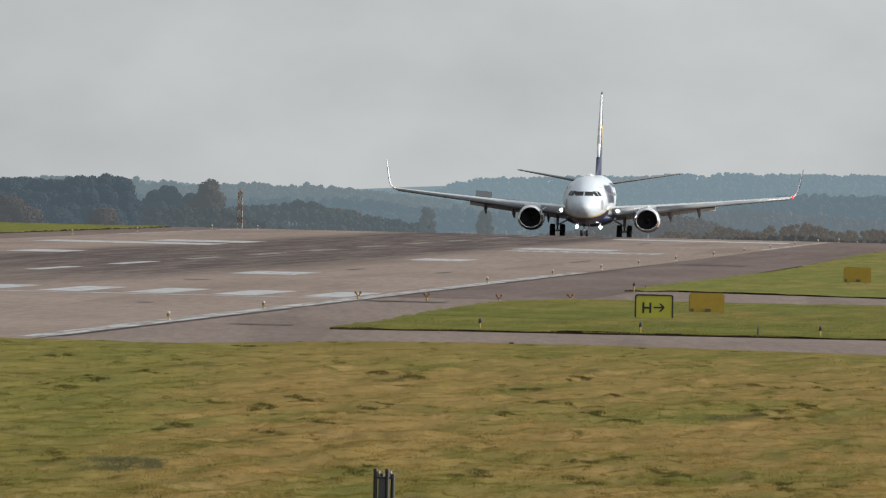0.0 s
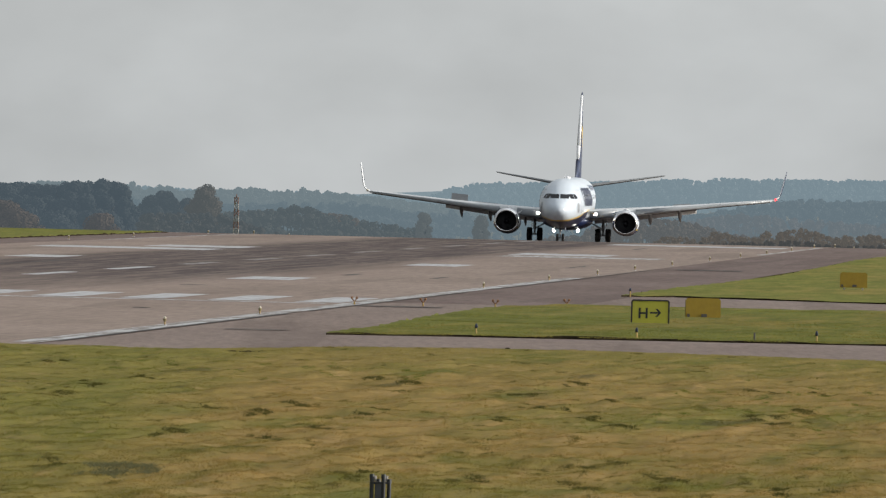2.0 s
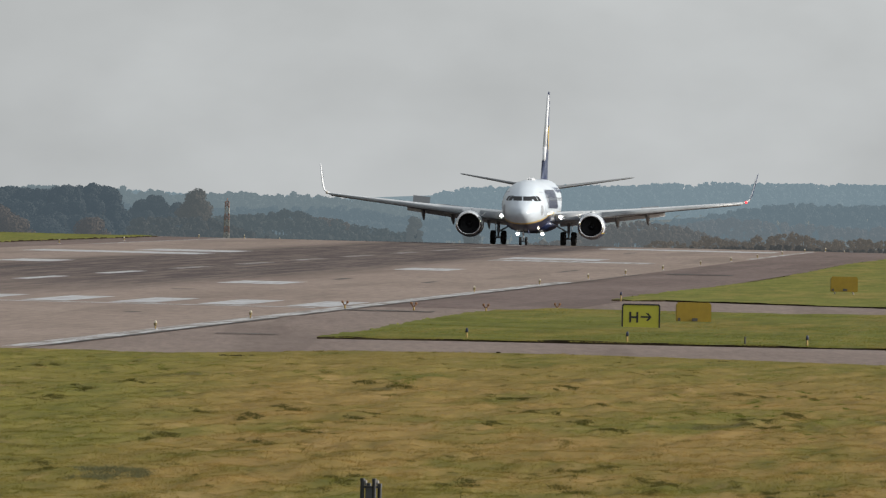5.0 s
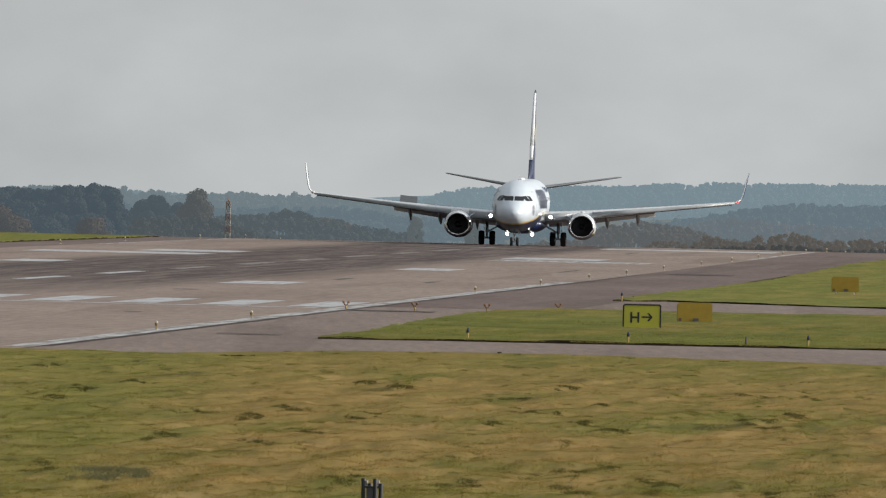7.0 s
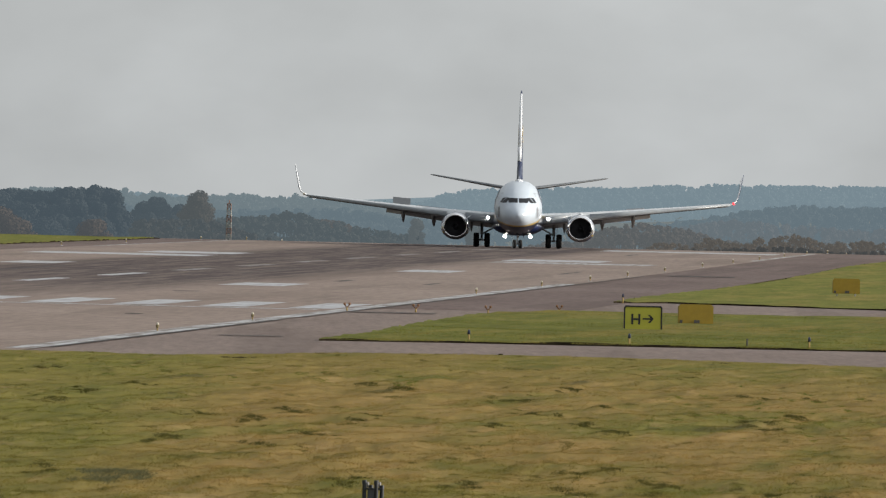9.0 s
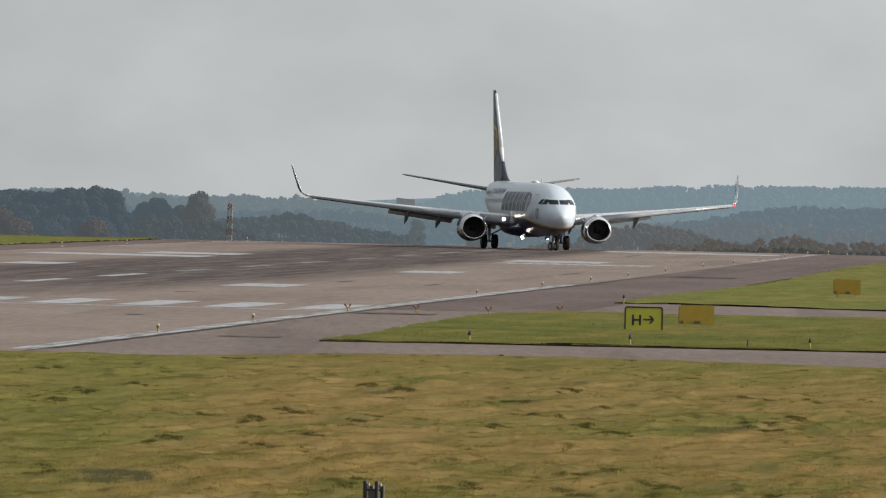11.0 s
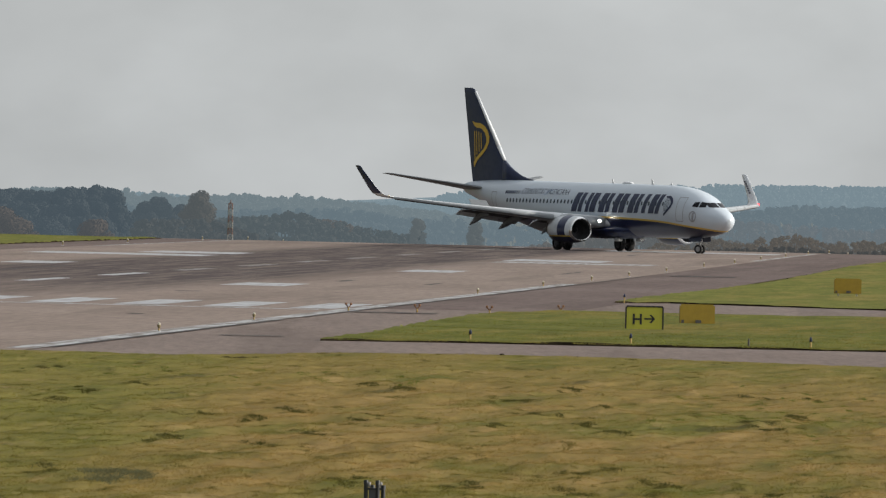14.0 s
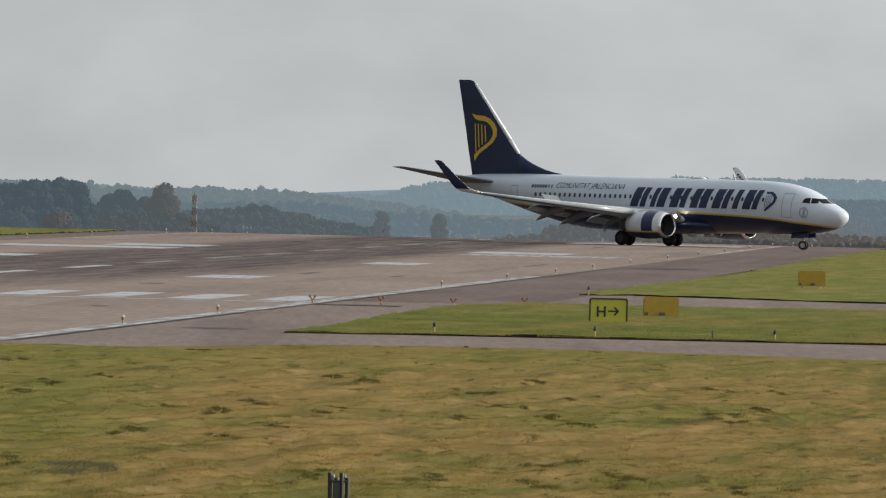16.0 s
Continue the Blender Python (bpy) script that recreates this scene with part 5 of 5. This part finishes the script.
def bar_light():
    ob = tagged(new("wing_bar_light"), "orange forked lamp fitting standing on the asphalt", "runway light", "orange fittings beside the threshold")
    bm = bmesh.new()
    rod(bm, (0, 0, 0), (0, 0, 0.15), 0.04, 0.03, 8)
    part("stem", bm, POSTYEL, ob)
    for s in (-1, 1):
        bm = bmesh.new()
        rod(bm, (0, 0, 0.14), (s * 0.09, 0, 0.24), 0.025, 0.025, 8)
        part("arm", bm, ORANGE, ob)
        bm = bmesh.new()
        rod(bm, (s * 0.10, -0.09, 0.29), (s * 0.10, 0.09, 0.29), 0.055, 0.045, 12)
        part("lamp_head", bm, ORANGE, ob, "orange lamp head")
    return ob


repeat(bar_light(), [pose(x, y, 0) for x, y in ((-3.9, 707), (-1.1, 708), (1.85, 709))] + [pose(4.85, 722, 0.0)])


def marker_post():
    ob = tagged(new("taxiway_marker"), "short yellow taxiway edge post with a blue top", "marker post", "posts along the grass island")
    bm = bmesh.new()
    rod(bm, (0, 0, -0.1), (0, 0, 0.20), 0.035, 0.03, 8)
    part("post", bm, POSTYEL, ob)
    bm = bmesh.new()
    rod(bm, (0, 0, 0.20), (0, 0, 0.25), 0.05, 0.06, 10)
    part("collar", bm, BLACK, ob)
    bm = bmesh.new()
    rod(bm, (0, 0, 0.25), (0, 0, 0.36), 0.055, 0.03, 10)
    part("lens", bm, BLUE, ob, "dark blue lens")
    return ob


repeat(marker_post(), [pose(x, y, 0.06) for x, y in ((0.9, 584.5), (6.3, 584), (12.4, 586), (18.4, 588), (8.2, 791))])
bm = bmesh.new()
rod(bm, (0, 0, -0.1), (0, 0, 0.26), 0.035, 0.03, 8)
stub = tagged(new("stake"), "thin dark wooden stake in the grass", "stake")
part("shaft", bm, BARK, stub)
stub.matrix_basis = pose(10.3, 586, 0.06)


def sign(face, w, h, label, writing=False):
    ob = tagged(new("taxiway_sign"), label, "airfield sign", "signs in the grass")
    z = 0.04
    bm = bmesh.new()
    vs = box(bm, (0, 0.11, z + h / 2), (w, 0.2, h))
    bmesh.ops.bevel(bm, geom=[e for e in bm.edges if abs(e.verts[0].co.x - e.verts[1].co.x) < 0.01 and abs(e.verts[0].co.z - e.verts[1].co.z) < 0.01 and e.verts[0].co.z > z + 0.1], offset=0.06, segments=3, affect="EDGES")
    part("cabinet", bm, SIGNBACK, ob, "ochre sign cabinet", False)
    for s in (-1, 1):
        bm = bmesh.new()
        rod(bm, (s * w * 0.34, 0.11, -0.15), (s * w * 0.34, 0.11, z + 0.02), 0.04, 0.04, 8)
        part("leg", bm, STEEL, ob)
    if writing:
        bm = bmesh.new()
        slab(bm, [(-w / 2 + 0.05, 0, z + 0.02), (w / 2 - 0.05, 0, z + 0.02), (w / 2 - 0.05, 0, z + h - 0.05), (-w / 2 + 0.05, 0, z + h - 0.05)], (0, 1, 0), 0.02)
        part("face_panel", bm, face, ob, "yellow face", False)
        bm = bmesh.new()
        t = 0.052
        box(bm, (-w / 2 + t / 2, 0.0, z + h / 2 - 0.02), (t, 0.05, h - 0.06))
        box(bm, (w / 2 - t / 2, 0.0, z + h / 2 - 0.02), (t, 0.05, h - 0.06))
        box(bm, (0, 0.0, z + h - t / 2), (w - 0.1, 0.05, t))
        for s in (-1, 1):
            box(bm, (s * (w / 2 - 0.052), 0.0, z + h - 0.052), (0.085, 0.05, 0.05), pose(0, 0, 0, 0, s * 45, 0))
        part("border", bm, BLACK, ob, "black border", False)
        cu = bpy.data.curves.new("letter", "FONT")
        cu.body, cu.size, cu.extrude, cu.offset = "H", 0.54, 0.006, 0.012
        tmp = bpy.data.objects.new("letter", cu)
        me = bpy.data.meshes.new_from_object(tmp)
        bpy.data.objects.remove(tmp)
        me.materials.clear()
        me.materials.append(BLACK)
        letter = new("letter", me)
        letter.parent = ob
        letter.matrix_basis = pose(-w * 0.325, -0.012, z + h * 0.25, 90, 0, 0)
        tagged(letter, "black letter H")
        bm = bmesh.new()
        y, zc, x0, x1 = -0.010, z + h * 0.47, -0.01, 0.40
        slab(bm, [(x0, y, zc - 0.03), (x1 - 0.05, y, zc - 0.03), (x1 - 0.05, y, zc + 0.03), (x0, y, zc + 0.03)], (0, 1, 0), 0.008)
        for s in (-1, 1):
            slab(bm, [(x1, y - 0.001, zc), (x1 - 0.09, y - 0.001, zc), (x1 - 0.22, y - 0.001, zc + s * 0.15), (x1 - 0.135, y - 0.001, zc + s * 0.15)], (0, 1, 0), 0.008)
        part("arrow", bm, BLACK, ob, "black arrow", False)
    else:
        for x, ww in ((-w * 0.42, 0.1), (0.04, 0.22)):
            bm = bmesh.new()
            box(bm, (x, 0.0, z + 0.09), (ww, 0.03, 0.12))
            part("bracket", bm, BARK, ob, "", False)
    return ob


sign(SIGNYEL, 1.42, 0.91, "yellow taxiway sign with black border, letter H and arrow", True).matrix_basis = pose(7.4, 641, 0.01, 0, 0, 2)
back = sign(SIGNBACK, 1.37, 0.76, "plain ochre back of a taxiway sign")
back.matrix_basis = pose(9.85, 675, 0.02, 0, 0, 8)
copy_thing(back, pose(20.25, 872, 0.13, 0, 0, 6))


def mast():
    ob = tagged(new("lattice_mast"), "red and white banded lattice mast behind the runway", "mast")
    H, n = -ground_height(1600) + 2.75, 8
    for sx, sy in ((-1, -1), (1, -1), (1, 1), (-1, 1)):
        for k in range(n):
            z0, z1 = H * k / n, H * (k + 1) / n
            r0, r1 = 0.25 - 0.08 * k / n, 0.25 - 0.08 * (k + 1) / n
            bm = bmesh.new()
            rod(bm, (sx * r0, sy * r0, z0), (sx * r1, sy * r1, z1), 0.045, 0.045, 6)
            part("leg_section", bm, [MASTWHITE, MASTRED][k % 2], ob, "", False)
    for k in range(n):
        z0, z1 = H * k / n, H * (k + 1) / n
        r0, r1 = 0.25 - 0.08 * k / n, 0.25 - 0.08 * (k + 1) / n
        for sy in (-1, 1):
            bm = bmesh.new()
            rod(bm, (-r0, sy * r0, z0), (r1, sy * r1, z1), 0.035, 0.035, 6)
            rod(bm, (r0, sy * r0, z0), (-r1, sy * r1, z1), 0.035, 0.035, 6)
            rod(bm, (-r1, sy * r1, z1), (r1, sy * r1, z1), 0.04, 0.04, 6)
            part("brace", bm, [MASTWHITE, MASTRED][k % 2], ob, "", False)
    bm = bmesh.new()
    rod(bm, (0, 0, H), (0, 0, H + 0.35), 0.06, 0.04, 8)
    part("top_light", bm, MASTRED, ob, "red lamp")
    ob.matrix_basis = pose(-19.9, 1600, ground_height(1600) - 0.05)


mast()


def post_cluster():
    """The dark top of a fitting that stands in the foreground grass."""
    ob = tagged(new("light_post"), "black post with four short rods around a box", "post")
    bm = bmesh.new()
    box(bm, (0, 0, 0.20), (0.17, 0.17, 0.52))
    bmesh.ops.bevel(bm, geom=list(bm.edges), offset=0.015, segments=2, affect="EDGES")
    part("box", bm, plain("dark_grey_casing", (0.045, 0.052, 0.062), 0.5), ob, "dark grey casing", False)
    for x, y, h in ((-0.135, -0.05, 0.60), (0.055, -0.08, 0.60), (0.145, 0.02, 0.52), (-0.03, 0.12, 0.52)):
        bm = bmesh.new()
        rod(bm, (x, y, -0.1), (x, y, h - 0.05), 0.034, 0.034, 12)
        rod(bm, (x, y, h - 0.06), (x, y, h), 0.042, 0.036, 12)
        soften(part("rod", bm, BLACK, ob, "black rod"))
    for z in (0.12, 0.46):
        bm = bmesh.new()
        box(bm, (0, 0, z), (0.30, 0.20, 0.035))
        part("clamp", bm, BLACK, ob, "", False)
    # pale caps that paint the highlights on the post's top
    for x, z in ((-0.08, 0.57), (0.11, 0.57)):
        bm = bmesh.new()
        rod(bm, (x, 0.02, z - 0.08), (x, 0.02, z), 0.02, 0.02, 8)
        part("cap", bm, MASTWHITE, ob, "small pale cap drawn as a highlight")
    ob.matrix_basis = pose(-1.06, 280, 0.0)


post_cluster()


# ---- grass ----
def near_edge(x):
    return float(np.interp(x, [-30, -13, -8.2, -6.2, -3, 0, 6, 10, 14, 30], [519, 520, 519, 523, 535, 538, 539, 533, 528, 520])) + 1.2 * noise.noise((x * 0.6, 1.0, 0)) + 0.9 * noise.noise((x * 2.3, 4.0, 0))


def turf_height(x, y):
    s = x - 0.07 * y
    flat = 1.0 - 0.75 * max(0.0, min(1.0, (y - 490) / 35))  # the ground levels out towards the taxiway
    return 0.06 + flat * (0.062 * noise.noise((s * 0.5, y * 0.07, 2.0)) + 0.075 * noise.noise((s * 1.3, y * 0.15, 5.0)) + 0.050 * noise.noise((s * 3.2, y * 0.36, 8.0)) + 0.018 * noise.noise((s * 7.0, y * 0.9, 3.0)))


def foreground():
    xs = np.arange(-24, 27, 0.16)
    verts, faces = [], []
    nrow = 360
    for i in range(nrow + 1):
        for x in xs:
            y = 240 + (near_edge(x) - 240) * (i / nrow)
            z = turf_height(x, y) * (1.0 if i < nrow else 0.0) - (0.05 if i == nrow else 0.0)
            verts.append((x, y, z))
    n = len(xs)
    faces = [(j * n + i, j * n + i + 1, j * n + n + i + 1, j * n + n + i) for j in range(nrow) for i in range(n - 1)]
    raw("grass_foreground", verts, faces, TURF, "structure", "uneven olive and straw coloured rough grass", "grass", True)


def blades(name, x, y, z, h, w, mat, label, rng):
    """Single blades of grass, each a thin leaning triangle."""
    n = len(x)
    a = rng.uniform(0, math.tau, n)
    lx, ly = rng.normal(0, 1.0, n) * h, rng.normal(0, 0.8, n) * h
    p0 = np.stack([x - np.cos(a) * w, y - np.sin(a) * w, z], 1)
    p1 = np.stack([x + np.cos(a) * w, y + np.sin(a) * w, z], 1)
    p2 = np.stack([x + lx, y + ly, z + h], 1)
    v = np.stack([p0, p1, p2], 1).reshape(-1, 3)
    me = bpy.data.meshes.new(name)
    me.from_pydata(v.tolist(), [], np.arange(n * 3).reshape(n, 3).tolist())
    me.materials.append(mat)
    return tagged(new(name, me), label, "grass", "", "stuff")


CLODS = [(-9.2, 412), (-8.7, 428), (-7.7, 443), (-10.8, 471), (-5.4, 392), (-3.9, 384), (-3.5, 400), (-1.7, 390), (-0.9, 444), (-1.9, 454), (-5.7, 354), (-3.5, 352), (-2.8, 363), (-1.7, 308), (-7.2, 313),
         (2.3, 405), (3.1, 387), (3.6, 374), (1.3, 384), (2.0, 427), (3.9, 413), (8.0, 444), (9.4, 440), (7.2, 384), (7.1, 398), (8.4, 410), (2.2, 303), (3.9, 301), (3.9, 313), (6.8, 302), (5.7, 303), (0.3, 305), (2.7, 324), (3.4, 451)]


def grow():
    rng = np.random.default_rng(3)
    n = 760000
    y = 1 / rng.uniform(1 / 548, 1 / 272, n)
    x = rng.uniform(-0.030, 0.034, n) * (y + 40)
    grid = np.linspace(-30, 30, 1200)
    edge = np.array([near_edge(a) for a in grid])
    keep = y < np.interp(x, grid, edge) - 0.3
    x, y = x[keep], y[keep]
    z = np.array([turf_height(a, b) for a, b in zip(x, y)]) - 0.01
    lump = np.array([noise.noise((a * 0.9, b * 0.3, 20.0)) for a, b in zip(x, y)])
    h = (0.022 + 0.045 * np.clip(lump + 0.25, 0, 1)) * rng.uniform(0.5, 1.3, len(x))
    blades("grass_blades", x, y, z, h, rng.uniform(0.004, 0.009, len(x)), BLADE, "short dry olive and straw grass blades", rng)

    def clumps(name, cx, cy, size, k, mat, label, tall):
        m = len(cx)
        x = np.repeat(cx, k) + rng.normal(0, 0.10, m * k) * np.repeat(size, k)
        y = np.repeat(cy, k) + rng.normal(0, 1.0, m * k) * np.repeat(size, k)
        keep = y < np.interp(x, grid, edge) - 0.3
        z = np.array([turf_height(a, b) for a, b in zip(x, y)]) - 0.01
        h = rng.uniform(0.3, 1.0, m * k) * tall * np.repeat(size, k)
        blades(name, x[keep], y[keep], z[keep], h[keep], rng.uniform(0.005, 0.011, m * k)[keep], mat, label, rng)

    # dark clods and rank tufts, and many paler ones
    c = np.repeat(np.array(CLODS, float), 5, axis=0) + rng.normal(0, 1, (5 * len(CLODS), 2)) * (0.20, 2.2)
    clumps("grass_tussocks", c[:, 0], c[:, 1], rng.uniform(0.3, 1.1, len(c)), 190, TUSSOCK, "dark green rank grass tussocks", 0.085)
    m = 420
    cy = 1 / rng.uniform(1 / 535, 1 / 278, m)
    clumps("grass_tufts", rng.uniform(-0.028, 0.032, m) * cy, cy, rng.uniform(0.3, 1.0, m), 130, TUFT, "olive tufts in the rough grass", 0.07)
    # fresh green weeds along the wetter ground
    m = 80
    clumps("green_weeds", rng.normal(8.0, 1.6, m), rng.normal(415, 22, m), rng.uniform(0.3, 1.0, m), 150, WEED, "fresh green weeds in the rough grass", 0.06)
    m = 60
    clumps("green_weeds", rng.uniform(-9, 0, m), rng.normal(468, 18, m), rng.uniform(0.3, 1.1, m), 150, WEED, "fresh green weeds in the rough grass", 0.05)
    # a hollow of grey-green rushes
    m = 26
    clumps("rushes", rng.uniform(-6.5, -5.1, m), rng.uniform(303, 314, m), rng.uniform(0.6, 1.2, m), 130, RUSH, "grey-green rushes in a shallow hollow", 0.11)
    # the island and the far field
    n = 90000
    y = 1 / rng.uniform(1 / 730, 1 / 579, n)
    x = rng.uniform(-4, 26, n)
    left = np.interp(y, [578, 605, 630, 659, 703, 718, 725], [-4.1, -2.6, -1.7, -0.5, 1.6, 3.2, 5.5]) + 0.25
    low = np.interp(x, [-4.1, 0, 14, 60], [578, 581, 584, 588]) + 1.6
    keep = (x > left) & (y > low) & (y < 727)
    x, y = x[keep], y[keep]
    # longer grass hanging over the front edge
    ex = rng.uniform(-3.6, 30, 7000)
    ey = np.interp(ex, [-4.1, 0, 14, 60], [578, 581, 584, 588]) + rng.normal(0.3, 0.7, 7000)
    keep = np.array([noise.noise((a * 0.9, 30.0, 0)) > -0.15 for a in ex])
    x, y = np.concatenate([x, ex[keep]]), np.concatenate([y, ey[keep]])
    blades("grass_blades", x, y, np.full(len(x), 0.05), rng.uniform(0.03, 0.07, len(x)), rng.uniform(0.008, 0.016, len(x)), GREENBLADE, "green grass blades on the island", rng)


def soil_mounds():
    """Low ridges of bare dark soil along the taxiway's edge."""
    for x0, x1, y, h in ((1.1, 2.1, 537.5, 0.11), (3.5, 5.4, 536.5, 0.06), (8.2, 9.3, 529.5, 0.06), (-6.9, -4.6, 513.0, 0.09)):
        n = int((x1 - x0) / 0.08)
        verts, faces = [], []
        for i in range(n + 1):
            x = x0 + (x1 - x0) * i / n
            top = h * abs(math.sin(math.pi * i / n)) ** 0.5 * (0.65 + 0.9 * noise.noise((x * 4.3, y, 0)) + 0.4 * noise.noise((x * 11.0, y, 4)))
            for dy, u in ((-2.2, 0.0), (-1.0, 0.65), (0.0, 1.0), (0.6, 0.7), (1.2, 0.0)):
                verts.append((x, y + dy + 0.5 * noise.noise((x * 2, dy, 7)), -0.03 + max(0.0, top) * u + (0.05 if u else 0)))
        for i in range(n):
            for j in range(4):
                a = i * 5 + j
                faces.append((a, a + 5, a + 6, a + 1))
        raw("soil_ridge", verts, faces, SOIL, "structure", "low ridge of dark bare soil beside the taxiway", "soil", True)


WEED = foliage("green_weeds", (0.080, 0.102, 0.018), (0.150, 0.170, 0.034), 1.2)
RUSH = foliage("rushes", (0.085, 0.090, 0.045), (0.150, 0.145, 0.078), 1.5)
TUFT = foliage("olive_tufts", (0.085, 0.080, 0.022), (0.165, 0.135, 0.045), 1.0)
TUSSOCK = foliage("rank_grass", (0.040, 0.044, 0.013), (0.095, 0.085, 0.027), 1.5)
foreground()
soil_mounds()
grow()


# ---- what moves ----
TAXI = [  # seconds, x, y, heading (0: nose straight to the camera, positive: nose to the right)
    (0.0, 11.57, 1482.3, -2.5), (0.5, 11.12, 1473.8, -2.6), (1.0, 10.65, 1465.6, -2.7), (1.5, 10.26, 1457.7, -2.9),
    (2.0, 9.78, 1449.9, -3.0), (2.5, 9.37, 1442.5, -3.1), (3.0, 8.93, 1435.5, -3.2), (3.5, 8.53, 1428.7, -3.3),
    (4.0, 8.11, 1422.4, -3.4), (6.5, 6.59, 1396.3, -2.8), (7.0, 6.34, 1392.2, -2.6), (7.5, 6.15, 1388.5, -2.4),
    (8.0, 6.02, 1385.2, -2.0), (8.5, 5.87, 1382.1, -1.4), (9.0, 5.82, 1379.4, -0.3), (11.5, 6.75, 1369.0, 11.2),
    (12.0, 7.35, 1367.2, 14.9), (12.5, 8.09, 1365.5, 18.6), (13.0, 9.11, 1363.6, 22.8), (13.5, 10.19, 1361.7, 26.8),
    (14.0, 11.57, 1359.5, 31.5), (14.5, 13.02, 1357.1, 35.8), (15.0, 14.78, 1354.3, 40.5), (15.5, 16.57, 1351.0, 44.7),
    (16.0, 18.57, 1347.3, 49.0),
]


def motions():
    walk(airliner, [(t, pose(x, y, ground_height(y) + 0.012, 0, 0, h - 90)) for t, x, y, h in TAXI])
    walk(nose_gear, [(t, pose(15.6, 0, 0, 0, 0, a)) for t, a in ((0, 0), (6.5, 2), (9, 12), (11.5, 22), (14, 26), (16, 24))])
    rolled = [(TAXI[0][0], 0.0)]
    for a, b in zip(TAXI, TAXI[1:]):
        rolled.append((b[0], rolled[-1][1] + math.hypot(b[1] - a[1], b[2] - a[2])))
    for ob, r in WHEELS:
        at = ob.location.copy()
        rows = []
        for k in range(481):
            t = k / 30
            d = np.interp(t, [q[0] for q in rolled], [q[1] for q in rolled])
            rows.append((t, Matrix.Translation(at) @ pose(0, 0, 0, 0, math.degrees(d / r) % 360, 0)))
        walk(ob, rows)


motions()
